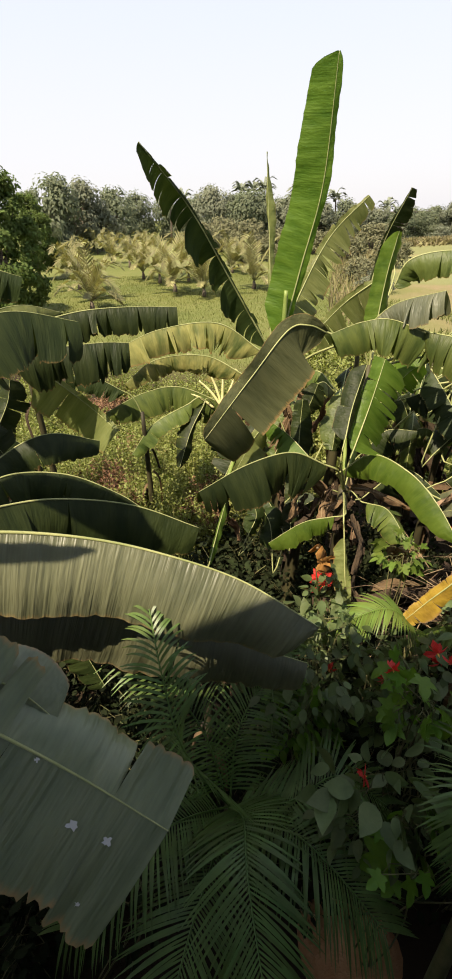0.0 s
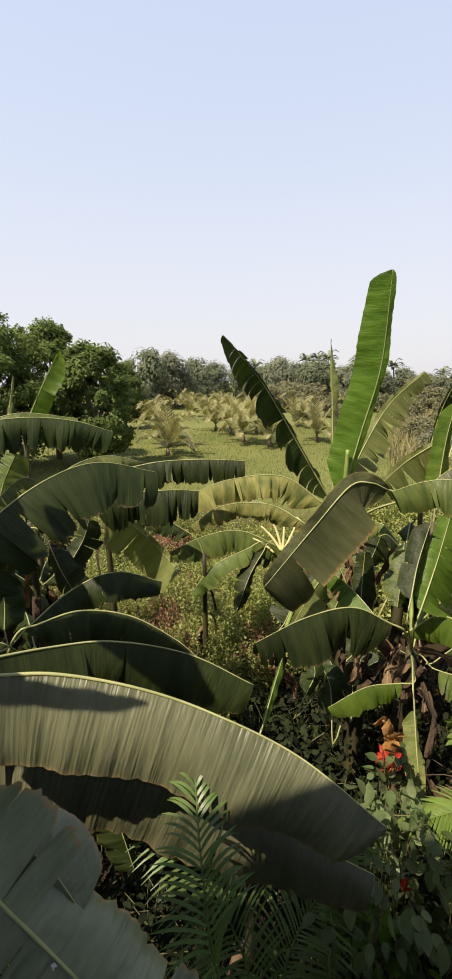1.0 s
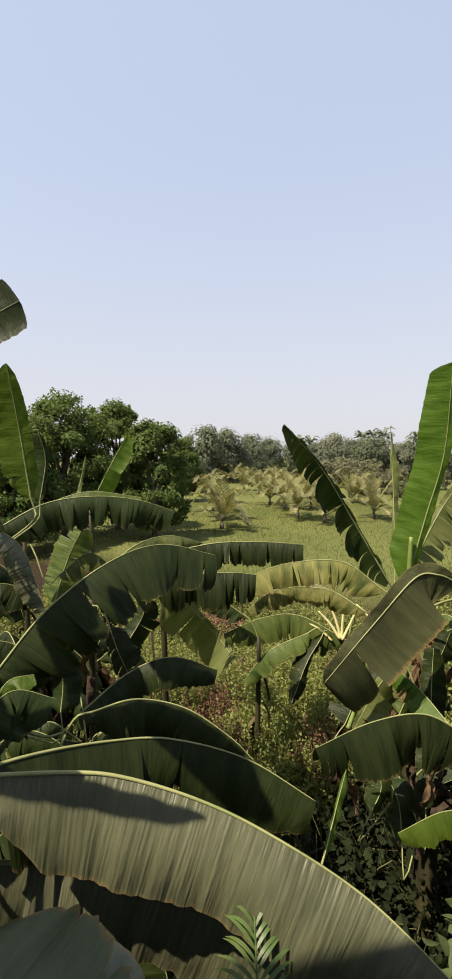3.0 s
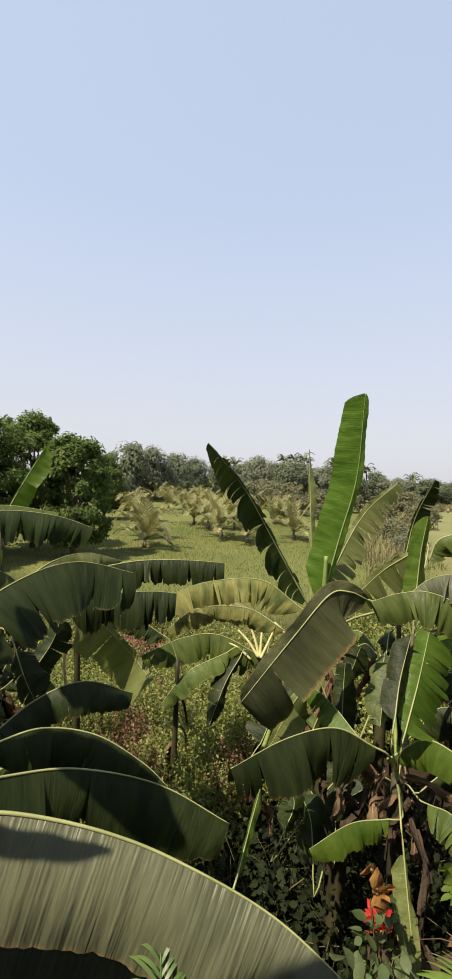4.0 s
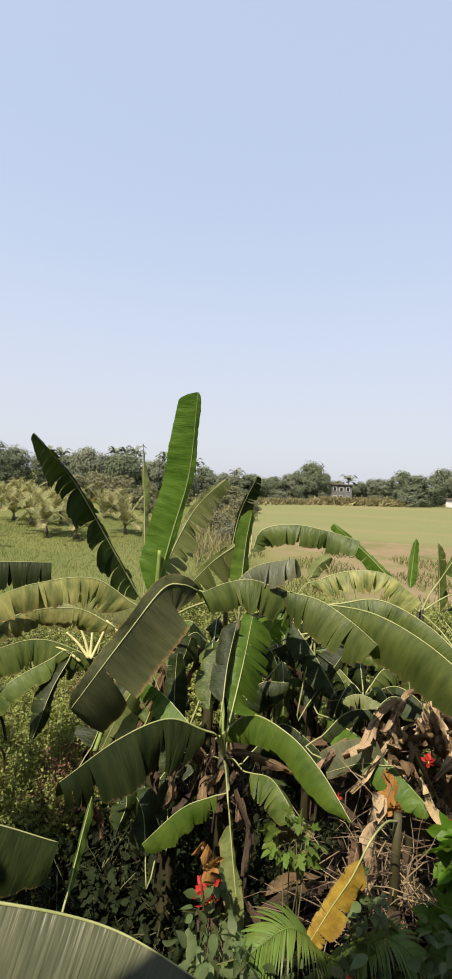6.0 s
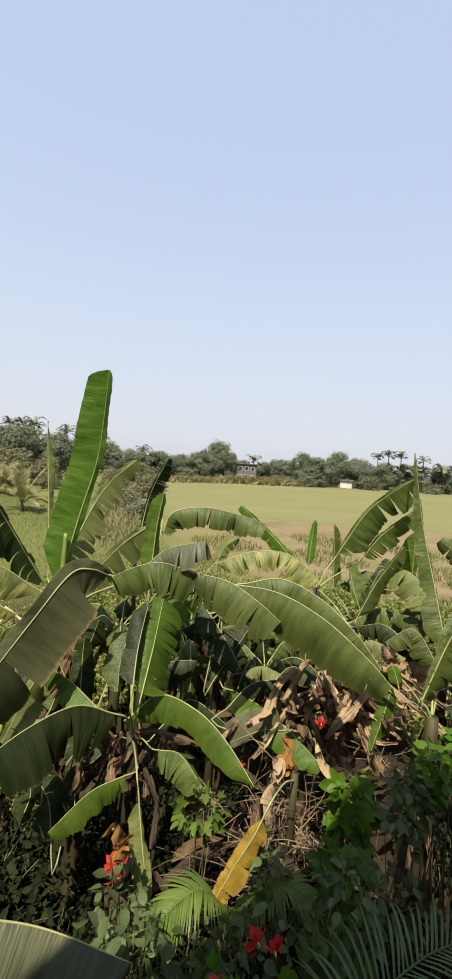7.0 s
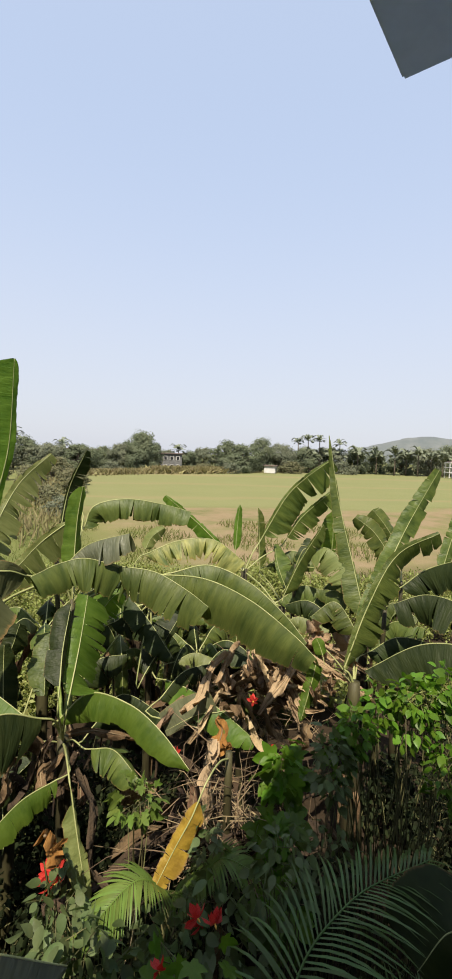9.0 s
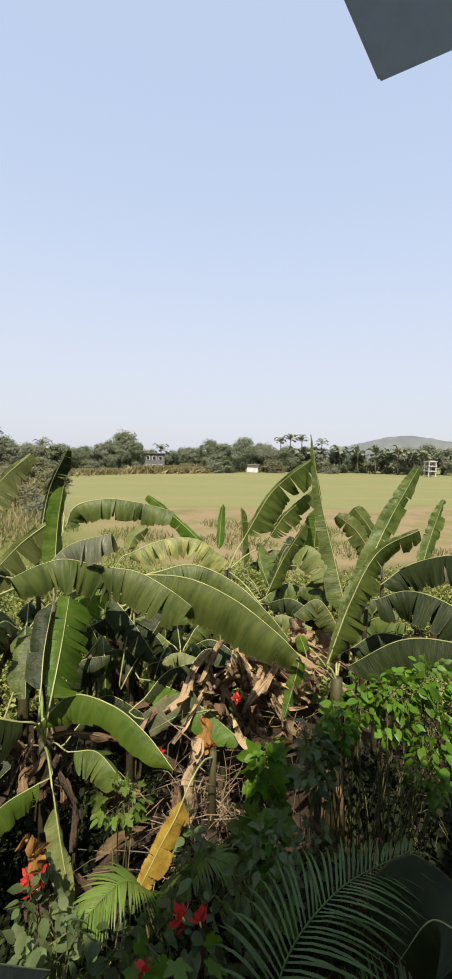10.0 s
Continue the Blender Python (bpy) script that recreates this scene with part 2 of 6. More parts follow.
def ground_material():
    """Garden soil near by, then grassland, a ploughed strip and long paddy plots, paled for haze, split by low banks.
    """
    k = Tree("ground")
    vec = k.coords("Object")
    sep = k.node("SeparateXYZ")
    k.link(vec, sep.inputs[0])
    x, y = sep.outputs[0], sep.outputs[1]
    wob = k.noise(0.06, 3, vec)
    fine, mid, big = k.noise(9, 5, vec, 0.7), k.noise(0.9, 4, vec), k.noise(0.12, 3, vec)
    wander = k.math("MULTIPLY", k.math("SUBTRACT", wob, 0.5), 9.0)
    # distance across the plots, which lie athwart a line to the north-east
    s = k.math("ADD", k.math("ADD", k.math("MULTIPLY", x, 0.42), k.math("MULTIPLY", y, 0.908)), wander)
    grass = k.mix(k.ramp(big, [(0.35, (0, 0, 0)), (0.65, (1, 1, 1))]), (0.092, 0.108, 0.034), (0.142, 0.146, 0.050))
    grass = k.mix(k.math("MULTIPLY", k.ramp(mid, [(0.5, (0, 0, 0)), (0.75, (1, 1, 1))]), 0.5), grass, (0.160, 0.140, 0.064))
    grass = k.mix(k.math("MULTIPLY", fine, 0.5), grass, (0.056, 0.072, 0.020))
    tilth = k.mix(mid, (0.165, 0.118, 0.070), (0.240, 0.182, 0.112))
    tilth = k.mix(k.math("MULTIPLY", fine, 0.4), tilth, (0.112, 0.096, 0.048))

    def band(value, lo, hi, soft):
        up = k.node("MapRange")
        up.inputs["From Min"].default_value, up.inputs["From Max"].default_value = lo - soft, lo + soft
        dn = k.node("MapRange")
        dn.inputs["From Min"].default_value, dn.inputs["From Max"].default_value = hi + soft, hi - soft
        k.link(value, up.inputs["Value"])
        k.link(value, dn.inputs["Value"])
        return k.math("MULTIPLY", up.outputs[0], dn.outputs[0])

    east = k.node("MapRange")
    east.inputs["From Min"].default_value, east.inputs["From Max"].default_value = 5.0, 11.0
    k.link(k.math("SUBTRACT", x, k.math("MULTIPLY", y, 0.12)), east.inputs["Value"])
    strip = k.math("MULTIPLY", band(s, 15.0, 38.5, 0.7), east.outputs[0])
    strip = k.math("MULTIPLY", strip, k.ramp(k.noise(0.35, 4, vec), [(0.30, (0.12, 0.12, 0.12)), (0.58, (0.95, 0.95, 0.95))]))
    # grass colour made paler and greyer here, standing in for haze
    paddy = k.mix(big, (0.118, 0.136, 0.052), (0.158, 0.160, 0.070))
    paddy = k.mix(k.math("MULTIPLY", mid, 0.35), paddy, (0.175, 0.150, 0.082))
    col = k.mix(k.math("MULTIPLY", band(s, 38.0, 400.0, 2.0), east.outputs[0]), grass, paddy)
    col = k.mix(strip, col, tilth)
    rows = k.math("MULTIPLY", k.math("ADD", k.math("ADD", band(s, 46.5, 48.5, 0.6), band(s, 66, 69, 0.8)), band(s, 94, 100, 1)), east.outputs[0])
    col = k.mix(k.math("MULTIPLY", rows, 0.45), col, (0.192, 0.152, 0.080))
    # soil is near black: shade under the plants is put into its colour
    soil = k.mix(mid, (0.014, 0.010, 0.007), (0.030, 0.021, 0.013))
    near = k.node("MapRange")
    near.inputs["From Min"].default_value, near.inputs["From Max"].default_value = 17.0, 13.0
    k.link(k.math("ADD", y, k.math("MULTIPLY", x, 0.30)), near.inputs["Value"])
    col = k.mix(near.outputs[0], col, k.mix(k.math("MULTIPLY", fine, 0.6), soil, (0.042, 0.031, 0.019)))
    k.bump(k.math("ADD", fine, mid), 0.6, 0.06)
    return k.done(col, 0.95, spec=0.05)


ground_mat = ground_material()


# ---- mesh helpers ----
def mesh_of(name, verts, faces, material, uvs=None, smooth=True):
    me = bpy.data.meshes.new(name)
    me.from_pydata([tuple(map(float, v)) for v in verts], [], [tuple(map(int, f)) for f in faces])
    if uvs is not None:
        idx = np.empty(len(me.loops), dtype=np.int32)
        me.loops.foreach_get("vertex_index", idx)
        layer = me.uv_layers.new(name="UVMap")
        layer.data.foreach_set("uv", np.asarray(uvs, dtype=np.float32)[idx].ravel())
    if smooth:
        me.polygons.foreach_set("use_smooth", np.ones(len(me.polygons), dtype=bool))
    me.materials.append(material)
    return me


def part(name, me, parent, label=""):
    ob = new(name, me)
    ob.parent = parent
    return tagged(ob, label)


def thing(name, place, label, category, group="", kind=""):
    ob = new(name)
    ob.empty_display_size = 0.1
    ob.matrix_world = Matrix.Translation(place)
    return tagged(ob, label, category, group, kind)


def local(parent, pts):
    """World points in the frame of a thing that is only shifted."""
    return np.asarray(pts, dtype=float) - np.array(parent.matrix_world.translation if parent.parent is None else (0, 0, 0))


def spline(ctrl, n):
    """A smooth curve through the control points, evenly spaced, with n points."""
    c = np.asarray(ctrl, dtype=float)
    e = np.vstack([2 * c[0] - c[1], c, 2 * c[-1] - c[-2]])
    out = []
    for i in range(len(c) - 1):
        p0, p1, p2, p3 = e[i:i + 4]
        for u in np.linspace(0, 1, 24, endpoint=i == len(c) - 2):
            out.append(0.5 * (2 * p1 + (p2 - p0) * u + (2 * p0 - 5 * p1 + 4 * p2 - p3) * u * u + (3 * p1 - p0 - 3 * p2 + p3) * u ** 3))
    out = np.array(out)
    d = np.r_[0, np.cumsum(np.linalg.norm(np.diff(out, axis=0), axis=1))]
    s = np.linspace(0, d[-1], n)
    return np.stack([np.interp(s, d, out[:, k]) for k in range(3)], axis=1), d[-1]


def unit(v):
    return v / np.maximum(np.linalg.norm(v, axis=-1, keepdims=True), 1e-9)


def tube(points, radii, sides=6):
    """Verts and faces of a tube along points."""
    p = np.asarray(points, dtype=float)
    t = unit(np.gradient(p, axis=0))
    ref = np.where(np.abs(t[:, 2:3]) > 0.9, np.array([[1.0, 0, 0]]), np.array([[0, 0, 1.0]]))
    a = unit(np.cross(t, ref))
    b = np.cross(t, a)
    ang = np.linspace(0, 2 * math.pi, sides, endpoint=False)
    r = np.asarray(radii, dtype=float)[:, None, None]
    v = p[:, None, :] + r * (np.cos(ang)[None, :, None] * a[:, None, :] + np.sin(ang)[None, :, None] * b[:, None, :])
    n = len(p)
    f = [(i * sides + k, i * sides + (k + 1) % sides, (i + 1) * sides + (k + 1) % sides, (i + 1) * sides + k) for i in range(n - 1) for k in range(sides)]
    f.append(tuple(range(sides))[::-1])
    f.append(tuple((n - 1) * sides + k for k in range(sides)))
    return v.reshape(-1, 3), f


def merge(pieces):
    vs, fs, at = [], [], 0
    for v, f in pieces:
        vs.append(np.asarray(v, dtype=float))
        fs += [tuple(i + at for i in q) for q in f]
        at += len(v)
    return np.vstack(vs), fs


def scatter(shape, faces, places, out, size, rng, spread=0.6, down=0.0):
    """Copies of a small flat shape (x across, y along, z up) at places, pointing along out with some spread."""
    n = len(places)
    y = unit(np.asarray(out) + rng.normal(0, spread, (n, 3)) + np.array([0, 0, -down]))
    z = unit(rng.normal(0, 0.8, (n, 3)) + np.array([0, 0, 0.8]))
    x = unit(np.cross(y, z))
    z = np.cross(x, y)
    s = (np.asarray(size) * rng.uniform(0.65, 1.25, n))[:, None, None]
    sh = np.asarray(shape, dtype=float)
    v = np.asarray(places)[:, None, :] + s * (sh[None, :, 0:1] * x[:, None, :] + sh[None, :, 1:2] * y[:, None, :] + sh[None, :, 2:3] * z[:, None, :])
    f = np.asarray(faces)
    allf = (f[None, :, :] + (np.arange(n) * len(sh))[:, None, None]).reshape(-1, f.shape[1])
    return v.reshape(-1, 3), [tuple(q) for q in allf]


def clothe(shape, faces, places, facing, size, rng, spread=0.45, down=0.35):
    """Copies of a small leaf at places, its face turned along facing, its tip hanging down."""
    n = len(places)
    z = unit(np.asarray(facing) + rng.normal(0, spread, (n, 3)))
    y = rng.normal(0, 0.7, (n, 3)) + np.array([0, 0, -down])
    y = unit(y - z * (y * z).sum(1, keepdims=True))
    x = np.cross(y, z)
    s = (np.asarray(size) * rng.uniform(0.65, 1.25, n))[:, None, None]
    sh = np.asarray(shape, dtype=float)
    v = np.asarray(places)[:, None, :] + s * (sh[None, :, 0:1] * x[:, None, :] + sh[None, :, 1:2] * y[:, None, :] + sh[None, :, 2:3] * z[:, None, :])
    f = np.asarray(faces)
    allf = (f[None, :, :] + (np.arange(n) * len(sh))[:, None, None]).reshape(-1, f.shape[1])
    return v.reshape(-1, 3), [tuple(q) for q in allf]


KITE = ([(0, 0, 0), (0.26, 0.45, 0.05), (0, 1, -0.08), (-0.26, 0.45, 0.05)], [(0, 1, 2, 3)])
OVAL = ([(0, 0, 0), (0.28, 0.25, 0.05), (0.32, 0.55, 0.05), (0, 1, -0.06), (-0.32, 0.55, 0.05), (-0.28, 0.25, 0.05), (0, 0.5, -0.02)],
        [(0, 1, 6), (1, 2, 6), (2, 3, 6), (3, 4, 6), (4, 5, 6), (5, 0, 6)])
ROUND = ([(0, 0, 0), (0.17, 0.08, 0.03), (0.29, 0.25, 0.055), (0.32, 0.45, 0.06), (0.25, 0.66, 0.04), (0.12, 0.86, -0.02), (0, 1.02, -0.10),
          (-0.12, 0.86, -0.02), (-0.25, 0.66, 0.04), (-0.32, 0.45, 0.06), (-0.29, 0.25, 0.055), (-0.17, 0.08, 0.03), (0, 0.3, 0.0), (0, 0.66, -0.01)],
         [(0, 1, 12), (1, 2, 12), (2, 3, 12), (3, 13, 12), (3, 4, 13), (4, 5, 13), (5, 6, 13), (6, 7, 13), (7, 8, 13), (8, 9, 13), (9, 12, 13), (9, 10, 12), (10, 11, 12), (11, 0, 12)])
MAPLE = ([(0, 0, 0), (0.16, -0.10, 0.02), (0.34, -0.06, 0.0), (0.30, 0.10, 0.03), (0.44, 0.20, 0.02), (0.60, 0.40, -0.06), (0.42, 0.44, 0.02), (0.22, 0.44, 0.05), (0.25, 0.66, 0.03), (0.14, 0.86, -0.03), (0, 1.0, -0.11),
          (-0.14, 0.86, -0.03), (-0.25, 0.66, 0.03), (-0.22, 0.44, 0.05), (-0.42, 0.44, 0.02), (-0.60, 0.40, -0.06), (-0.44, 0.20, 0.02), (-0.30, 0.10, 0.03), (-0.34, -0.06, 0.0), (-0.16, -0.10, 0.02), (0, 0.34, 0.0)],
         [(k, (k + 1) % 20, 20) for k in range(20)])
BLADE = ([(-0.05, 0, 0), (0.05, 0, 0), (0.035, 0.55, 0.0), (0, 1, -0.12)], [(0, 1, 2, 3)])

# ---- banana plants ----
leaf_count = [0]


def banana_plant(crown, radius, label="banana plant with broad torn green leaves in the garden"):
    """A banana plant: the pseudostem up to the crown, on the ground below it."""
    x, y, z = crown
    rng = np.random.default_rng(int(abs(x * 977 + y * 313)) + 5)
    lean = rng.uniform(-0.16, 0.16, 2)
    plant = thing("banana_plant", (x + lean[0], y + lean[1], 0), label, "banana plant", "banana plants of the garden")
    pts = [(x + lean[0] * (1 - u) ** 1.3, y + lean[1] * (1 - u) ** 1.3, z * u) for u in np.linspace(0, 1, 9)]
    v, f = tube(local(plant, pts), [radius * (1.35 - 0.75 * u) * (1 + 0.05 * math.sin(9 * u)) for u in np.linspace(0, 1, 9)], 12)
    part("pseudostem", mesh_of("pseudostem", v, f, stem_mat), plant, "green and brown sheathed banana stem")
    # loose dry sheaths that peel off the stem
    for k in range(5):
        a, h = rng.uniform(0, 6.28), rng.uniform(0.25, 0.9) * z
        side = np.array([math.cos(a), math.sin(a), 0])
        p0 = np.array([x, y, h]) + side * radius
        pts, _ = spline([p0, p0 + side * 0.08 + (0, 0, -0.15), p0 + side * rng.uniform(0.02, 0.16) + (0, 0, -rng.uniform(0.4, 0.7))], 9)
        wd = np.cross(side, (0, 0, 1.0))
        w = np.linspace(0.04, 0.02, 9)[:, None]
        vv = np.vstack([pts - wd * w, pts + side * 0.02, pts + wd * w])
        ff = [(r * 9 + i, r * 9 + i + 1, r * 9 + 10 + i, r * 9 + 9 + i) for r in range(2) for i in range(8)]
        part("dry_sheath", mesh_of("dry_sheath", local(plant, vv), ff, dead_in_shade if k % 3 else dead), plant, "brown dry papery sheath")
    plant["crown_x"], plant["crown_y"], plant["crown_z"] = x, y, z
    return plant


def leaf(plant, ctrl, wl, wr, fold, roll, tears, tip, material, face, limp=0.0):
    """A banana leaf: midrib through ctrl from base to tip, half blades wl and wr metres wide that hang by fold degrees, torn into strips; limp strips hang straight down."""
    leaf_count[0] += 1
    rng = np.random.default_rng(leaf_count[0] * 7 + 1)
    n, across = 69, 8
    p, length = spline(ctrl, n)
    t = unit(np.gradient(p, axis=0))
    s = unit(np.cross(t, np.array(face, dtype=float)))
    up = np.cross(s, t)
    cr, sr = math.cos(radians(roll)), math.sin(radians(roll))
    s, up = s * cr + up * sr, up * cr - s * sr
    u = np.linspace(0, 1, n)
    prof = np.minimum(1, (u / 0.16 + 0.12)) ** 0.7
    prof *= np.where(u > 0.6, 1 - (1 - tip) * (np.maximum(u - 0.6, 0) / 0.4) ** 2.2, 1)
    if tears <= 2 and tip < 0.9:                    # whole leaves end in a rounded tip
        prof *= np.sqrt(np.clip((1 - u) / (0.09 if tip < 0.68 else 0.04), 0.01, 1))
    if tip < 0:                       # lance-shaped, broadest near its base
        prof = np.minimum(1, u / 0.12 + 0.25) * np.maximum(1 - u, 0.02) ** 0.8
    verts, faces, uvs = [], [], []
    for sgn, wide in ((-1, wl), (1, wr)):
        cuts = sorted(set([0, n - 1] + [int(c) for c in rng.uniform(4, n - 3, int(tears * 1.5))]))
        cuts = [c for i, c in enumerate(cuts) if i == 0 or c - cuts[i - 1] > 1 or c == n - 1]
        wave, ph = rng.uniform(0.35, 0.7) * 0.028, rng.uniform(0, 6)
        for a, b in zip(cuts[:-1], cuts[1:]):
            torn = 1.0 if tears else 0.0
            extra = rng.normal(0, 15) * torn + rng.uniform(0, 6)
            rake = rng.normal(0, 0.06) * torn
            trim = rng.uniform(0.86, 1.03) if torn else 1.0
            notch = rng.uniform(0.0, 0.10)
            sunk = limp * rng.uniform(0.5, 1.3)
            rows = range(a, b + 1)
            first = len(verts)
            mid = 0.5 * (a + b)
            half = max(1.0, 0.5 * (b - a))
            for i in rows:
                q = (i - mid) / half
                pos = p[i].copy()
                w = wide * prof[i] * trim * (1 - notch * q * q) * (1 + (0.03 if tears > 2 else 0.008) * rng.normal())
                for j in range(across):
                    v = j / (across - 1)
                    ang = radians(min(92, (fold + extra * v) * (0.58 + 0.58 * v)))
                    if j:
                        step = w / (across - 1)
                        way = sgn * math.cos(ang) * s[i] - math.sin(ang) * up[i]
                        h = min(1.0, sunk * 1.6 * v)
                        pos = pos + step * unit(way * (1 - h) + np.array([0, 0, -1.0]) * h) * (1 + 0.8 * h)
                        if torn:
                            pos = pos + t[i] * step * (rake - (0.28 if tears > 15 else 0.17) * q * min(0.45, 2.4 / (b - a)) * v)
                    bulge = wave * v * math.sin(ph + u[i] * length * 9.0) + 0.0045 * v * math.sin(ph * 3 + u[i] * length * 47.0 + 2.0 * math.sin(u[i] * length * 7))
                    verts.append(pos + (up[i] * math.cos(ang) + sgn * s[i] * math.sin(ang)) * bulge)
                    uvs.append((u[i] * length + sgn * 3 + leaf_count[0] * 1.7, v))
            for r in range(b - a):
                for j in range(across - 1):
                    k = first + r * across + j
                    faces.append((k, k + 1, k + across + 1, k + across) if sgn > 0 else (k, k + across, k + across + 1, k + 1))
    ob = part("leaf", mesh_of("leaf", local(plant, verts), faces, material, uvs), plant)
    # midrib, with the stalk that joins it to the crown
    crown = np.array([plant["crown_x"], plant["crown_y"], plant["crown_z"]])
    gap = np.linalg.norm(p[0] - crown)
    size = min(1.0, 0.35 + length * 0.4)
    if gap > 0.06:
        bend = p[0] - t[0] * gap * 0.22
        stalk, _ = spline([crown + (0, 0, -0.05), 0.5 * (crown + bend) + (0, 0, 0.02), bend, p[0]], 14)
        line = np.vstack([stalk[:-1], p])
    else:
        line = p
    m = len(line)
    rad = np.interp(np.linspace(0, 1, m), [0, 1 - n / m + 0.01, 1], [0.016, 0.0095, 0.0025]) * size
    v, f = tube(local(plant, line), rad, 5)
    rib = part("midrib", mesh_of("midrib", v, f, midrib_mat), ob, "pale green leaf midrib")
    return ob


def splash(blade, place, size, seed):
    """A small dry white splash on a blade that leans towards the house."""
    rng = np.random.default_rng(seed)
    mid = np.array(place) - np.array(blade.parent.matrix_world.translation) + np.array([0.1, -0.83, 0.54]) * 0.005
    verts = [mid]
    for a in np.linspace(0, 2 * math.pi, 14, endpoint=False):
        r = size * rng.uniform(0.3, 1.0)
        verts.append(mid + r * (math.cos(a) * np.array([1.0, 0.12, 0.0]) + math.sin(a) * np.array([0.0, 0.54, 0.83])))
    part("dropping", mesh_of("dropping", verts, [(0, k + 1, (k + 1) % 14 + 1) for k in range(14)], white_wall), blade, "dry white splash")


def petiole(plant, ctrl, thick, thin, material=petiole_mat):
    """A thick channelled leaf stalk that stands up from the crown."""
    p, _ = spline(ctrl, 16)
    v, f = tube(local(plant, p), np.linspace(thick, thin, 16), 8)
    part("petiole", mesh_of("petiole", v, f, material), plant, "thick pale yellow-green leaf stalk")


def dead_leaf(place, hang, wide, seed, group="dead leaves of the garden", material=dead):
    """A crumpled brown banana leaf that hangs or lies along hang."""
    rng = np.random.default_rng(seed)
    hang = np.array(hang, dtype=float)
    ob = thing("dead_leaf", place, "brown dried crumpled banana leaf among the plants", "dead leaf", group)
    side = unit(np.cross(hang, rng.normal(0, 1, 3)))
    p, length = spline([(0, 0, 0), hang * 0.4 + side * rng.normal(0, 0.05), hang * 0.75 + side * rng.normal(0, 0.06), hang], 15)
    t = unit(np.gradient(p, axis=0))
    s = unit(np.cross(t, unit(rng.normal(0, 1, 3))))
    up = np.cross(s, t)
    verts, faces, bent = [], [], rng.uniform(0.05, 0.35)
    for i in range(15):
        w = wide * 1.25 * math.sin(0.3 + 2.5 * i / 14) * rng.uniform(0.7, 1.12)
        for j in range(7):
            v = (j - 3) / 3
            verts.append(p[i] + s[i] * w * v * (0.8 + 0.2 * math.cos(i * 0.7)) - up[i] * abs(v) * w * bent + up[i] * 0.5 * wide * math.sin(j * 2.1 + i * 0.5 + seed) * (0.4 + abs(v)) + rng.normal(0, 0.035 * wide, 3))
    faces = [(i * 7 + j, i * 7 + j + 1, i * 7 + 8 + j, i * 7 + 7 + j) for i in range(14) for j in range(6) if rng.random() > 0.05]
    part("blade", mesh_of("blade", verts, faces, material), ob)
    v, f = tube(p, np.linspace(0.007, 0.003, 15), 4)
    part("midrib", mesh_of("midrib", v, f, straw), ob, "dry straw-coloured midrib")
    return ob


# ---- palms ----
def frond_mesh(ctrl, n, long, wide, droop, material, angle=48, seed=0, lift=0.25, ragged=0.1, segs=4):
    """Rachis with leaflets on both sides."""
    rng = np.random.default_rng(seed)
    p, length = spline(ctrl, n + 6)
    t = unit(np.gradient(p, axis=0))
    ref = np.array([0, 0, 1.0]) if abs(t[:, 2]).mean() < 0.93 else np.array([0, -1.0, 0])
    s = unit(np.cross(t, ref))
    up = np.cross(s, t)
    verts, faces = [], []
    for i in range(5, n + 5):
        u = (i - 5) / n
        ll = long * (0.45 + 0.75 * math.sin(math.pi * min(1, 0.18 + 0.78 * u))) * rng.uniform(1 - ragged, 1 + ragged)
        an = radians(angle * (1.15 - 0.55 * u) + rng.normal(0, 3))
        for sgn in (-1, 1):
            d = math.cos(an) * t[i] + math.sin(an) * (sgn * s[i] * math.cos(lift) + up[i] * math.sin(lift))
            wdir = unit(np.cross(d, up[i] * 0.9 + sgn * s[i] * -0.4))
            first, pos = len(verts), p[i].copy()
            dr = droop * rng.uniform(0.7, 1.4)
            for k in range(segs + 1):
                v = k / segs
                w = wide * (math.sin(math.pi * (0.12 + 0.86 * v)) ** 0.7) * 0.5
                verts.append(pos - wdir * w)
                verts.append(pos + wdir * w)
                pos = pos + (d + np.array([0, 0, -dr * v * 1.6])) * ll / segs
            faces += [(first + 2 * k, first + 2 * k + 1, first + 2 * k + 3, first + 2 * k + 2) for k in range(segs)]
    v, f = tube(p, np.linspace(0.35, 0.08, len(p)) * wide + 0.002, 5)
    verts, faces = merge([(np.array(verts), faces), (v, f)])
    return mesh_of("frond", verts, faces, material)


def garden_palm(base, crown, fronds, label, material=palm_leaf):
    palm = thing("garden_palm", base, label, "palm", "palms of the garden")
    v, f = tube(local(palm, spline([base, (0.5 * (base[0] + crown[0]), 0.5 * (base[1] + crown[1]), crown[2] * 0.5), crown], 8)[0]), np.linspace(0.05, 0.03, 8), 8)
    part("stem", mesh_of("stem", v, f, twig_mat), palm, "slender green palm stem")
    for k, (a, b, c, long) in enumerate(fronds):
        part("frond", frond_mesh(local(palm, [crown, a, b, c]), 54, long, 0.013, 0.62, material, 62, k + 3, 0.12, 0.1, 5), palm)
    return palm


palm_fronds = {}


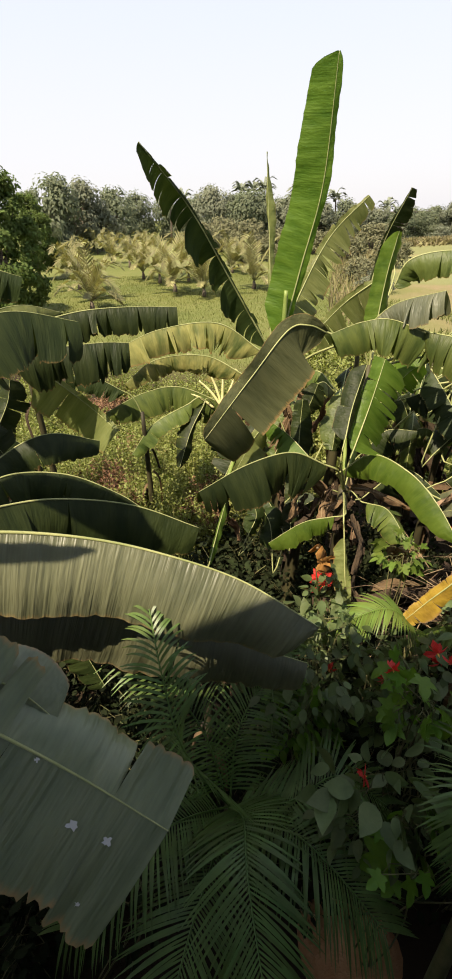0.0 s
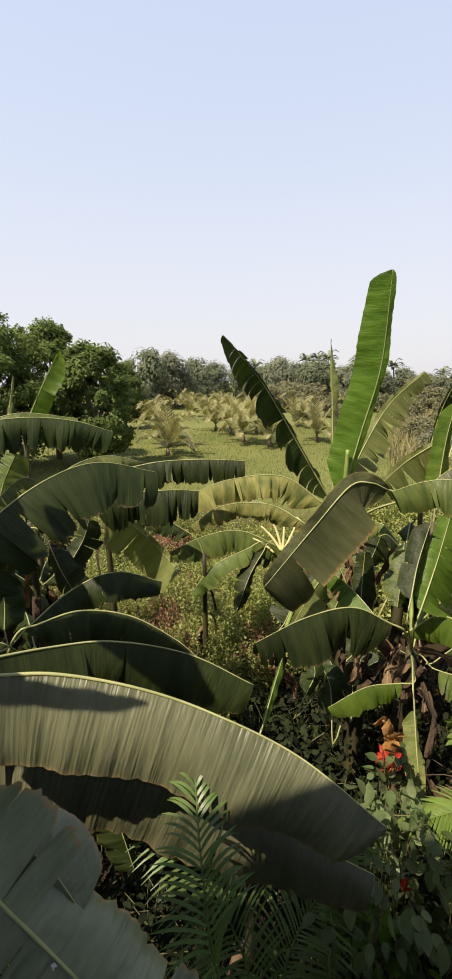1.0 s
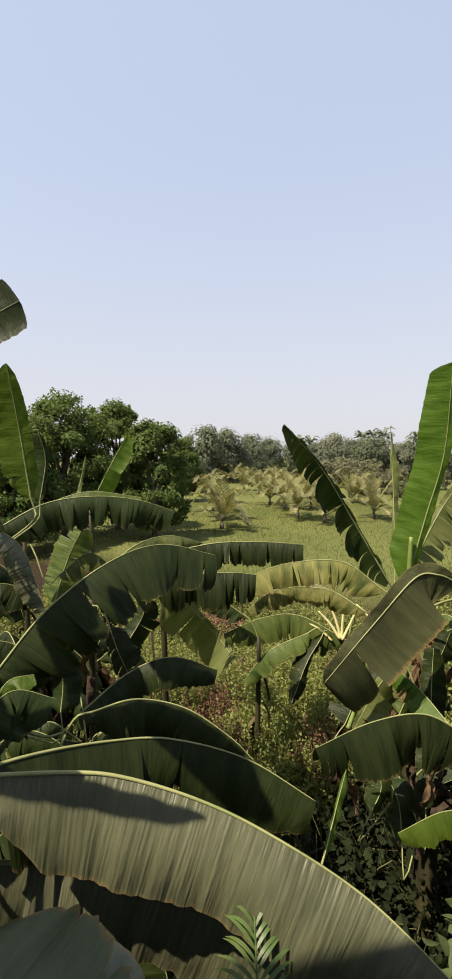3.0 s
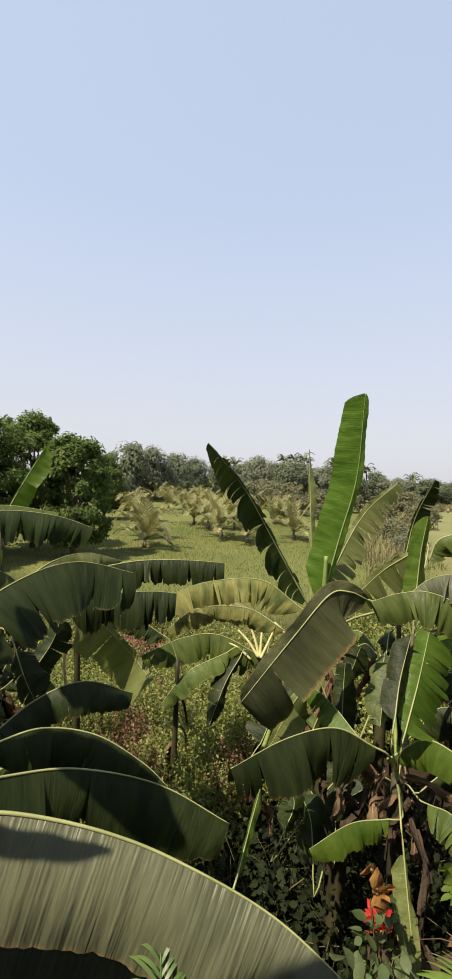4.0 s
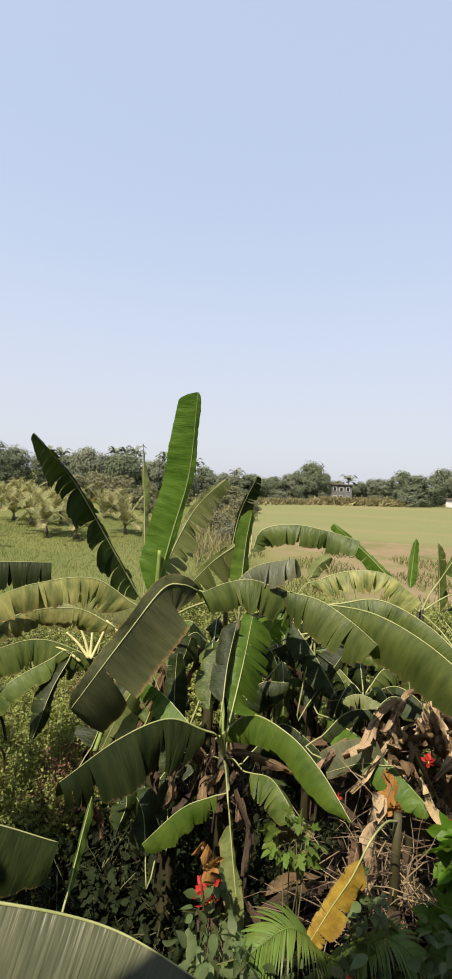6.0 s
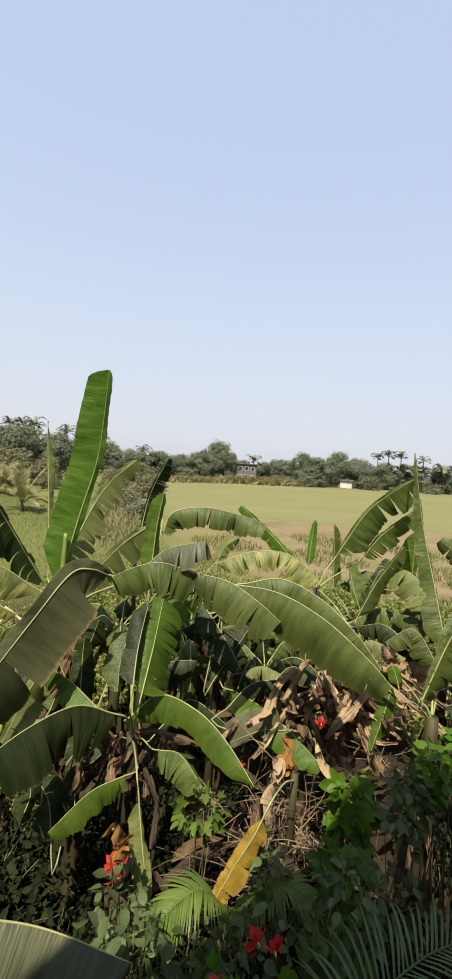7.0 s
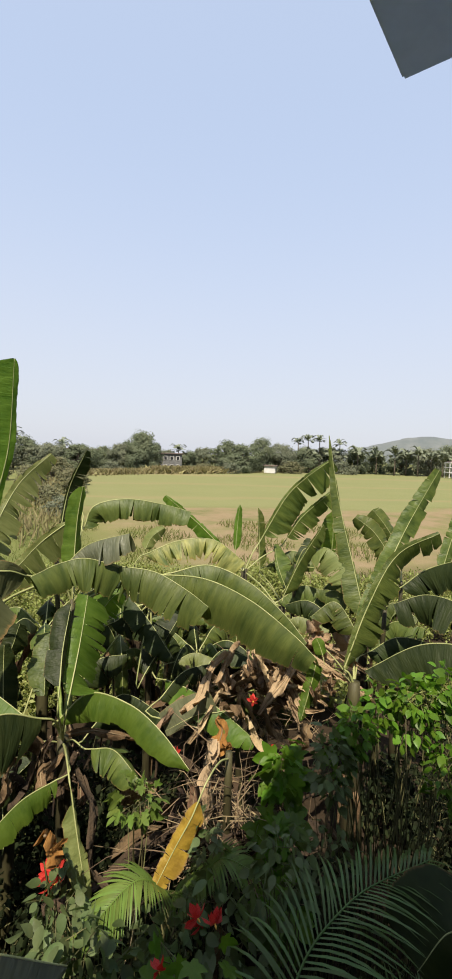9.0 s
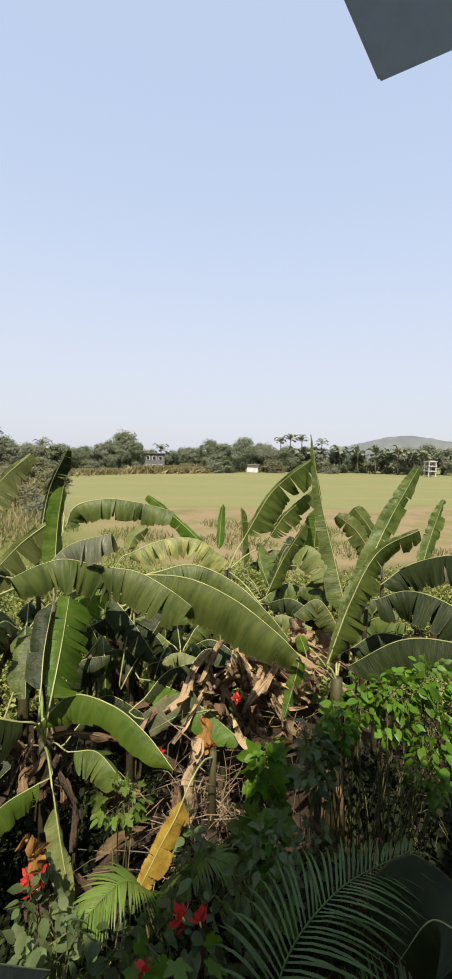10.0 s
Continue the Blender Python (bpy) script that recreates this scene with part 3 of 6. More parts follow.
def palm_head(palm, top, kind, count, long, material, rng, leaflet, wide, rise, sag):
    """A crown of fronds that share three meshes."""
    if kind not in palm_fronds:
        palm_fronds[kind] = [frond_mesh([(0, 0, 0), (long * 0.26, 0, long * r * 0.5), (long * 0.62, 0, long * r * 0.88), (long, 0, long * (r * 0.8 - 0.1))],
                                        18, leaflet, wide, sag, material, 50, 40 + i, 0.1, 0.2, 2) for i, r in enumerate(rise)]
    for k in range(count):
        fr = new("frond", palm_fronds[kind][k % 3])
        fr.parent = palm
        fr.matrix_basis = Matrix.Translation(top) @ Euler((rng.normal(0, 0.12), rng.normal(0, 0.18), k * 2.4 + rng.normal(0, 0.3))).to_matrix().to_4x4() @ Matrix.Scale(rng.uniform(0.8, 1.15), 4)


def field_palm(x, y):
    rng = np.random.default_rng(int(abs(x * 31 + y * 17)) + 2)
    palm = thing("young_coconut_palm", (x, y, 0), "young coconut palm with yellowed fronds on grass", "palm", "young palms in the field")
    h = rng.uniform(0.35, 0.7)
    v, f = tube([(0, 0, -0.1), (0.03, 0, h * 0.5), (0, 0.02, h)], [0.16, 0.13, 0.08], 8)
    part("trunk", mesh_of("trunk", v, f, bark), palm)
    palm_head(palm, (0, 0, h), "young", 16, 2.1, dry_palm, rng, 0.5, 0.085, (1.3, 0.8, 0.35), 0.10)


def coconut_palm(x, y, top, spread=1.0):
    rng = np.random.default_rng(int(abs(x * 13 + y * 7)) + 9)
    palm = thing("coconut_palm", (x, y, 0), "tall distant coconut palm in the far tree line", "palm", "far coconut palms")
    h = top - 1.0
    v, f = tube([(0, 0, -0.2), (0.2, 0.1, h * 0.4), (0.25, 0.15, h * 0.75), (0.1, 0.1, h)], [0.22, 0.17, 0.15, 0.12], 7)
    part("trunk", mesh_of("trunk", v, f, bark), palm)
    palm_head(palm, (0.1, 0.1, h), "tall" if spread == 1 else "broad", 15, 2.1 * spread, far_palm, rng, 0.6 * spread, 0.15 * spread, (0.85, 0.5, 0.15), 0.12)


# ---- trees and bushes ----
def crown_points(rng, n, wide, low, high, clumps, tight):
    """Leaf places in uneven clumps, and the way each leaf points."""
    a = rng.uniform(0, 2 * math.pi, clumps)
    r = np.sqrt(rng.uniform(0.05, 1, clumps))
    hz = rng.uniform(0, 1, clumps)
    env = np.sqrt(np.clip(1 - (hz * 1.7 - 0.75) ** 2, 0.08, 1))
    c = np.stack([np.cos(a) * r * env * wide / 2, np.sin(a) * r * env * wide / 2, low + hz * (high - low)], axis=1)
    size = rng.uniform(0.5, 1.2, clumps) * tight
    k = rng.integers(0, clumps, n)
    off = rng.normal(0, 1, (n, 3)) * np.array([1, 1, 0.65])
    off = unit(off) * rng.uniform(0.25, 1, (n, 1)) ** 0.5
    return c[k] + off * size[k][:, None], off, c


tree_kinds = {}


def tree(x, y, height, wide, kind):
    """A broad tree: trunk, limbs into the crown, many leaves in clumps."""
    rng = np.random.default_rng(int(abs(x * 19 + y * 23)) + 1)
    near = kind == "near"
    wide = wide if near else max(wide, 0.9 * height)
    ob = thing("tree", (x, y, 0), "leafy green mango tree at the field edge" if near else "hazy broad tree in the far tree line", "tree",
               "near trees" if near else "far trees")
    key = (kind, int(rng.integers(0, 2))) if not near else (kind, len(tree_kinds))
    if key not in tree_kinds:
        wd, ht = (wide, height) if near else (8.0, 8.0)
        n, clumps = (22000, 150) if near else (5600, 46)
        pts, out, c = crown_points(rng, n, wd * 0.95, ht * (0.12 if near else 0.06), ht * 0.93, clumps, wd * (0.105 if near else 0.19))
        heart = np.array([0, 0, ht * 0.42])
        v, f = clothe(*KITE, pts, unit(out) * 0.75 + unit(pts - heart) * 0.65 + (0, 0, 0.25), np.full(n, 0.23 if near else 0.52), rng, 0.6 if near else 0.28)
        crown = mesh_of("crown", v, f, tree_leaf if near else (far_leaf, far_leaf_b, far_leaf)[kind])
        pieces = [tube([(0, 0, -0.2), (0.1, 0, ht * 0.2), (0.05, 0.1, ht * 0.45), (0, 0, ht * 0.7)], [wd * 0.04, wd * 0.032, wd * 0.024, wd * 0.01], 8)]
        for q in c[:: max(1, len(c) // 12)]:
            pieces.append(tube(spline([(0.05, 0.05, ht * rng.uniform(0.2, 0.45)), q * 0.5 + np.array([0, 0, ht * 0.2]), q], 6)[0], np.linspace(wd * 0.018, wd * 0.003, 6), 5))
        v, f = merge(pieces)
        tree_kinds[key] = (mesh_of("trunk", v, f, bark), crown, wd, ht)
    trunk, crown, wd, ht = tree_kinds[key]
    spin = rng.uniform(0, 6.28)
    for name, me in (("trunk", trunk), ("crown", crown)):
        o = part(name, me, ob)
        o.matrix_basis = Euler((0, 0, spin)).to_matrix().to_4x4() @ Matrix.Diagonal((wide / wd, wide / wd, height / ht, 1))


shrub_kinds = []


def shrub(x, y, height, wide):
    rng = np.random.default_rng(int(abs(x * 7 + y * 3)) + 4)
    if not shrub_kinds:
        for i in range(3):
            r2 = np.random.default_rng(70 + i)
            pts, out, c = crown_points(r2, 1800, 3.6, 0.1, 2.7, 40, 0.6)
            v, f = clothe(*KITE, pts, unit(out) * 0.7 + unit(pts - np.array([0, 0, 1.0])) * 0.5 + (0, 0, 0.2), np.full(1800, 0.3), r2, 0.5)
            st = merge([tube(spline([(0, 0, -0.05), q * 0.5, q], 5)[0], np.linspace(0.05, 0.01, 5), 5) for q in c[:10]])
            shrub_kinds.append((mesh_of("branchwork", *st, bark), mesh_of("foliage", v, f, (scrub_leaf, far_leaf_b, scrub_leaf)[i])))
    ob = thing("scrub_bush", (x, y, 0), "dry brownish scrub bush at the field edge", "bush", "scrub bushes")
    stems, fol = shrub_kinds[int(rng.integers(0, 3))]
    for name, me in (("branchwork", stems), ("foliage", fol)):
        o = part(name, me, ob)
        o.matrix_basis = Euler((0, 0, rng.uniform(0, 6))).to_matrix().to_4x4() @ Matrix.Diagonal((wide / 4, wide / 4, height / 3, 1))


def herb(x, y, height, wide, material, label, seed, leaves=60, size=0.056):
    """A dense knee- to waist-high herb: upright stems with small leaves."""
    rng = np.random.default_rng(seed)
    ob = thing("herb_bush", (x, y, 0), label, "bush", "herb bushes")
    stems, pts, out = [], [], []
    for k in range(34):
        a, r = rng.uniform(0, 6.28), math.sqrt(rng.uniform(0, 1)) * wide / 2
        foot = np.array([math.cos(a) * r * 0.55, math.sin(a) * r * 0.55, 0])
        top = np.array([math.cos(a) * r, math.sin(a) * r, height * rng.uniform(0.7, 1.08) * (1 - 0.35 * (2 * r / wide) ** 2)])
        line, _ = spline([foot, foot * 0.6 + top * 0.4 + rng.normal(0, 0.03, 3), top], 8)
        stems.append(tube(line[::2], np.linspace(0.006, 0.002, 4), 3))
        for q in range(leaves):
            i = rng.uniform(2.0, 7)
            b = line[int(i)] + (line[min(7, int(i) + 1)] - line[int(i)]) * (i % 1)
            d = unit(rng.normal(0, 1, 3) + (0, 0, 0.3))
            pts.append(b + d * 0.035)
            out.append(d)
    part("branchwork", mesh_of("branchwork", *merge(stems), twig_mat), ob)
    v, f = scatter(*KITE, np.array(pts), np.array(out), np.full(len(pts), size), rng, 0.3)
    part("foliage", mesh_of("foliage", v, f, material), ob)


def vine(center, radii, count, size, shape, material, label, seed, anchor=None, down=0.5, name="vine", more=()):
    """A climber or bush: stems that rise from the ground and masses of leaves on its outside."""
    rng = np.random.default_rng(seed)
    foot = np.array([*(anchor or (center[0], center[1])), 0.0])
    ob = thing(name, foot, label, name.replace("_", " "))
    blades, stems = [], []
    for center, radii, count in ((center, radii, count), *more):
        c, r = np.array(center, dtype=float), np.array(radii, dtype=float)
        d = unit(rng.normal(0, 1, (count, 3)))
        lump = 1 + 0.25 * np.sin(d[:, 0] * 5 + seed) * np.cos(d[:, 2] * 4 + seed * 2)
        pts = c + d * r * (rng.uniform(0.3, 1.0, (count, 1)) ** 0.5) * lump[:, None]
        sizes = size * rng.uniform(0.65, 1.15, count)
        blades.append(scatter(*shape, pts, d * (1, 1, 0.3) + (0, -0.25, 0), sizes, rng, 0.45, down))
        for k in range(7):
            q = pts[int(rng.integers(0, count))]
            stems.append(tube(spline([foot + rng.normal(0, 0.05, 3) * (1, 1, 0), 0.5 * (foot + c) + rng.normal(0, 0.08, 3), c + rng.normal(0, 0.4, 3) * r, q], 8)[0], np.linspace(0.008, 0.0025, 8), 4))
        for k in range(min(count, 30)):
            stems.append(tube([c + (pts[k] - c) * 0.55, c + (pts[k] - c) * 0.8 + rng.normal(0, 0.02, 3), pts[k]], [0.003, 0.0022, 0.0015], 3))
    v, f = merge(blades)
    part("foliage", mesh_of("foliage", v - foot, f, material), ob)
    v, f = merge(stems)
    part("branchwork", mesh_of("branchwork", v - foot, f, twig_mat), ob)
    return ob


petals = []


def red_flower(place, size, seed):
    rng = np.random.default_rng(seed)
    if not petals:
        v = [(0, 0, 0), (0.2, 0.3, 0.06), (0.26, 0.65, 0.02), (0, 1, -0.12), (-0.26, 0.65, 0.02), (-0.2, 0.3, 0.06), (0, 0.5, -0.03)]
        petals.append(mesh_of("petal", v, OVAL[1], petal_mat))
        h, f = tube([(0, 0, -0.1), (0, 0, 0.12), (0, 0, 0.3)], [0.03, 0.07, 0.03], 8)
        petals.append(mesh_of("heart", h, f, pollen_mat))
    ob = thing("red_flower", place, "bright red drooping flower head among bush leaves", "flower", "red flowers")
    turn = Euler((rng.uniform(1.3, 2.2), rng.normal(0, 0.3), rng.normal(0, 0.6))).to_matrix().to_4x4()
    part("heart", petals[1], ob, "small orange flower heart").matrix_basis = turn @ Matrix.Scale(size, 4)
    for k in range(11):
        o = part("petal", petals[0], ob)
        o.matrix_basis = turn @ Euler((rng.uniform(-1.2, 0.5), rng.normal(0, 0.4), k * 0.571 + rng.normal(0, 0.3))).to_matrix().to_4x4() @ Matrix.Scale(size * rng.uniform(0.75, 1.1), 4)


def box(name, size, place, material, parent=None, bevel=0.01, turn=0.0, label=""):
    """A slab with softened edges."""
    bm = bmesh.new()
    bmesh.ops.create_cube(bm, size=1.0)
    bmesh.ops.scale(bm, vec=size, verts=bm.verts)
    if bevel:
        bmesh.ops.bevel(bm, geom=bm.edges[:], offset=bevel, segments=2, affect="EDGES")
    me = bpy.data.meshes.new(name)
    bm.to_mesh(me)
    bm.free()
    me.materials.append(material)
    ob = new(name, me)
    if parent:
        ob.parent = parent
    ob.matrix_basis = Matrix.Translation(place) @ Euler((0, 0, turn)).to_matrix().to_4x4()
    return tagged(ob, label)


# ---- ground, sky line and the building behind ----
def build_ground():
    xs = np.r_[-2500, -900, -300, np.linspace(-120, 220, 69), 400, 1000, 2500]
    ys = np.r_[-900, -200, -40, np.linspace(-20, 140, 65), 260, 700, 2500]
    verts = []
    for yy in ys:
        for xx in xs:
            d = math.hypot(xx, yy)
            bump = 0.0 if d < 4 or d > 300 else 0.10 * (noise.noise((xx * 0.15, yy * 0.15, 0)) + 0.5 * noise.noise((xx * 0.5, yy * 0.5, 3)))
            verts.append((xx, yy, bump - 0.05))
    n = len(xs)
    faces = [(j * n + i, j * n + i + 1, (j + 1) * n + i + 1, (j + 1) * n + i) for j in range(len(ys) - 1) for i in range(n - 1)]
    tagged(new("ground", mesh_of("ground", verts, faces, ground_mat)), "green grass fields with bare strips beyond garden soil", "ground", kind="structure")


build_ground()


def hill(x, y, long, high, seed):
    rng = np.random.default_rng(seed)
    verts, faces = [], []
    for j in range(13):
        for i in range(41):
            u, v = i / 40 * 2 - 1, j / 12 * 2 - 1
            h = high * max(0, (1 - u * u)) ** 1.2 * max(0, 1 - v * v) * (1 + 0.06 * math.sin(u * 7 + seed) + 0.015 * rng.normal())
            verts.append((u * long, v * long * 0.3, h - 1))
    faces = [(j * 41 + i, j * 41 + i + 1, (j + 1) * 41 + i + 1, (j + 1) * 41 + i) for j in range(12) for i in range(40)]
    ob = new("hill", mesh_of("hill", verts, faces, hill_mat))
    ob.matrix_world = pose(x, y, 0, 0, 0, -57)
    tagged(ob, "low wooded hill on the horizon", "hill", kind="structure")


hill(655, 352, 170, 41, 2)

# the storey that the view is taken from: its walls, balcony and the slab over it
TURN = radians(15.5)
e1, e2 = np.array([math.cos(TURN), math.sin(TURN), 0]), np.array([math.sin(TURN), -math.cos(TURN), 0])
corner = np.array([1.14, 0.79, 5.685])


def slab(name, a0, a1, b0, b1, z0, z1, label, category, material=plaster):
    """A slab given from the corner along the front (leftwards) and inwards."""
    c = corner - e1 * (a0 + a1) / 2 + e2 * (b0 + b1) / 2
    ob = box(name, (a1 - a0, b1 - b0, z1 - z0), (c[0], c[1], (z0 + z1) / 2), material, None, 0.008, TURN)
    return tagged(ob, label, category, kind="structure")


slab("ceiling", 0, 9.0, 0, 1.9, 5.685, 5.84, "grey plastered roof slab that juts over the balcony", "roof")
slab("floor", 0.1, 4.1, 1.25, 1.9, 2.95, 3.1, "grey cement balcony floor", "floor")
# unseen house walls, drawn wide to block sky light from the garden
slab("wall_front", -7.0, 10.0, 1.25, 1.4, 0, 2.94, "unseen ground floor wall under the balcony, blocking sky light", "wall", dark_wall)
# pale, to bounce sky light onto the slab's underside
slab("wall_back", -7.0, 10.0, 1.9, 2.1, 0, 7.5, "unseen pale house wall behind the balcony, bouncing sky light", "wall")

# ---- banana plants of the garden, each with its leaves ----
plant = banana_plant((0.70, 4.83, 2.99), .1)
leaf(plant, [(0.69, 4.94, 3.28), (0.86, 4.98, 3.97), (1.01, 4.93, 4.64), (1.04, 4.81, 5.50)], .27, .06, 14, 0, 0, .69, young, SIDE)
leaf(plant, [(0.53, 5.02, 3.26), (0.19, 4.94, 3.85), (-0.17, 4.67, 4.48), (-0.51, 4.30, 4.91)], .20, .05, 18, 0, 22, .2, dark, SIDE, limp=.6)
leaf(plant, [(0.61, 5.25, 3.32), (0.60, 5.48, 4.14), (0.56, 5.59, 4.96)], .015, .08, 25, 0, 2, .1, sallow, SIDE)
leaf(plant, [(0.73, 5.01, 3.33), (0.94, 5.37, 3.71), (1.28, 5.67, 4.22), (1.68, 5.79, 4.58)], .06, .3, 10, 0, 24, .35, sallow, SIDE)
leaf(plant, [(0.46, 4.91, 3.21), (0.04, 4.89, 3.49), (-0.52, 4.74, 3.48), (-0.92, 4.55, 3.36)], .3, .3, 76, 0, 12, .7, yellowing, UP)
leaf(plant, [(0.31, 5.24, 2.85), (-0.12, 5.30, 3.06), (-0.67, 5.15, 3.07), (-1.00, 4.92, 2.88)], .22, .22, 76, 0, 12, .5, yellowing, UP)
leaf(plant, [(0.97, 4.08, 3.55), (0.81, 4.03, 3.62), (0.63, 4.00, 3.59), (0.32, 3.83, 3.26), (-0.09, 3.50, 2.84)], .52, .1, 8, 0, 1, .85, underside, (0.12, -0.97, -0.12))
petiole(plant, [(0.67, 4.79, 3.00), (0.70, 4.88, 3.31), (0.72, 4.92, 3.78)], .035, .02)

plant = banana_plant((1.14, 3.58, 2.30), .075)
leaf(plant, [(1.07, 3.49, 2.51), (1.26, 3.33, 2.75), (1.44, 3.00, 2.76), (1.56, 2.73, 2.65), (1.62, 2.43, 2.51)], .2, .2, 66, 0, 1, .3, young, UP)
leaf(plant, [(0.91, 3.37, 2.64), (0.61, 3.30, 2.80), (0.25, 3.12, 2.80), (-0.12, 2.85, 2.73)], .36, .36, 76, 0, 5, .5, dark, UP)
leaf(plant, [(1.07, 3.22, 2.85), (1.22, 3.44, 3.12), (1.37, 3.68, 3.42)], .10, .33, 24, 0, 5, .95, young, SIDE)
leaf(plant, [(0.98, 3.17, 2.96), (1.06, 3.35, 3.16), (1.19, 3.56, 3.41)], .13, .13, 45, 0, 1, .6, dark, SIDE)
leaf(plant, [(1.27, 3.29, 2.31), (1.39, 3.13, 2.34), (1.47, 2.86, 2.23)], .2, .2, 55, 0, 2, .5, mature, UP)
leaf(plant, [(0.95, 3.13, 2.29), (0.69, 3.07, 2.28), (0.40, 2.92, 2.20)], .16, .16, 60, 0, 4, .4, young, UP)
leaf(plant, [(0.97, 2.84, 2.29), (0.97, 2.71, 2.06), (0.98, 2.57, 1.79)], .05, .09, 15, 0, 2, .5, sallow, SIDE)
petiole(plant, [(1.12, 3.46, 2.48), (1.22, 3.62, 2.72), (1.38, 3.82, 3.01), (1.56, 3.96, 3.27)], .028, .018)
petiole(plant, [(1.10, 3.47, 2.49), (1.11, 3.59, 2.70), (1.12, 3.69, 2.90)], .02, .012)
leaf(plant, [(1.50, 4.19, 2.37), (1.69, 4.22, 2.56), (1.95, 4.12, 2.59)], .24, .24, 65, 0, 4, .5, dark, UP)

plant = banana_plant((0.10, 6.26, 1.84), .09)
leaf(plant, [(0.13, 6.16, 2.13), (-0.51, 6.13, 2.43), (-1.00, 5.95, 2.42), (-1.47, 5.68, 2.26)], .36, .36, 76, 0, 6, .5, mature, UP)
leaf(plant, [(-0.38, 5.98, 2.26), (-0.88, 5.73, 2.06), (-1.15, 5.43, 1.77)], .22, .22, 60, 0, 3, .5, mature, UP)
leaf(plant, [(-0.21, 5.97, 2.21), (-0.38, 5.75, 1.95), (-0.54, 5.43, 1.56)], .12, .22, 50, 0, 5, .4, dark, SIDE)
leaf(plant, [(0.10, 6.59, 2.45), (-0.13, 6.74, 2.64), (-0.45, 6.85, 2.72)], .3, .3, 75, 0, 7, .6, yellowing, UP)
leaf(plant, [(0.19, 6.35, 2.08), (0.54, 6.41, 2.29), (0.81, 6.34, 2.14)], .2, .2, 60, 0, 3, .5, mature, UP)
petiole(plant, [(0.03, 6.07, 2.18), (-0.11, 6.14, 2.36), (-0.26, 6.18, 2.50)], .022, .013, pale_stalk)
petiole(plant, [(0.04, 6.07, 2.18), (-0.02, 6.15, 2.38), (-0.10, 6.21, 2.57)], .022, .013, pale_stalk)
petiole(plant, [(0.05, 6.03, 2.20), (0.06, 6.10, 2.38), (0.07, 6.16, 2.58)], .022, .013, pale_stalk)
petiole(plant, [(0.06, 6.02, 2.19), (0.15, 6.09, 2.37), (0.23, 6.15, 2.54)], .022, .013, pale_stalk)
petiole(plant, [(0.47, 5.66, 2.55), (0.35, 5.71, 2.66), (0.22, 5.75, 2.77)], .025, .014, pale_stalk)
petiole(plant, [(-0.07, 6.06, 2.15), (-0.25, 6.11, 2.28), (-0.45, 6.12, 2.36)], .018, .011, pale_stalk)

plant = banana_plant((0.87, 4.11, 2.06), .08)
leaf(plant, [(0.91, 3.84, 2.42), (0.70, 4.09, 2.59), (0.49, 4.19, 2.73)], .2, .2, 60, 0, 3, .5, young, UP)
leaf(plant, [(0.48, 4.18, 2.69), (0.32, 4.01, 2.55), (0.15, 3.78, 2.33)], .22, .06, 12, 0, 3, .5, sallow, SIDE)
leaf(plant, [(0.27, 3.33, 1.99), (0.34, 3.42, 2.11), (0.32, 3.49, 2.21)], .1, .1, 30, 0, 2, .4, dark, SIDE)
leaf(plant, [(0.47, 3.23, 1.89), (0.46, 3.37, 2.06), (0.40, 3.55, 2.12)], .14, .14, 30, 0, 1, .5, dark, SIDE)
leaf(plant, [(0.62, 3.23, 2.08), (0.64, 3.32, 2.20), (0.70, 3.34, 2.25)], .1, .1, 30, 0, 2, .5, dark, SIDE)
leaf(plant, [(0.74, 3.81, 1.81), (0.84, 4.32, 2.54), (0.87, 4.43, 2.83)], .12, .15, 30, 0, 3, .5, dark, SIDE)
leaf(plant, [(1.66, 4.29, 1.82), (2.00, 4.30, 2.07), (2.35, 3.98, 1.86)], .3, .3, 70, 0, 3, .5, dark, UP)
leaf(plant, [(1.33, 4.38, 2.90), (1.19, 4.22, 2.69), (1.11, 4.01, 2.46)], .12, .16, 40, 0, 4, .4, mature, SIDE)
petiole(plant, [(0.10, 3.78, 2.33), (0.19, 3.98, 2.47), (0.30, 4.05, 2.63)], .02, .012)
leaf(plant, [(0.08, 4.14, 2.15), (0.23, 4.28, 2.41), (0.45, 4.32, 2.51)], .2, .16, 40, 0, 3, .5, dark, SIDE)
leaf(plant, [(0.58, 4.36, 2.20), (0.73, 4.49, 2.49), (0.86, 4.56, 2.70)], .16, .16, 35, 0, 3, .5, mature, SIDE)
leaf(plant, [(0.70, 4.65, 2.35), (0.95, 4.71, 2.57), (1.09, 4.80, 2.86)], .14, .18, 35, 0, 4, .5, dark, SIDE)
leaf(plant, [(0.55, 3.41, 2.04), (0.45, 3.64, 2.15), (0.27, 3.69, 2.21)], .16, .16, 55, 0, 3, .5, dark, UP)
leaf(plant, [(0.70, 3.44, 1.94), (0.78, 3.63, 2.04), (0.91, 3.66, 2.13)], .14, .14, 50, 0, 3, .5, dark, SIDE)

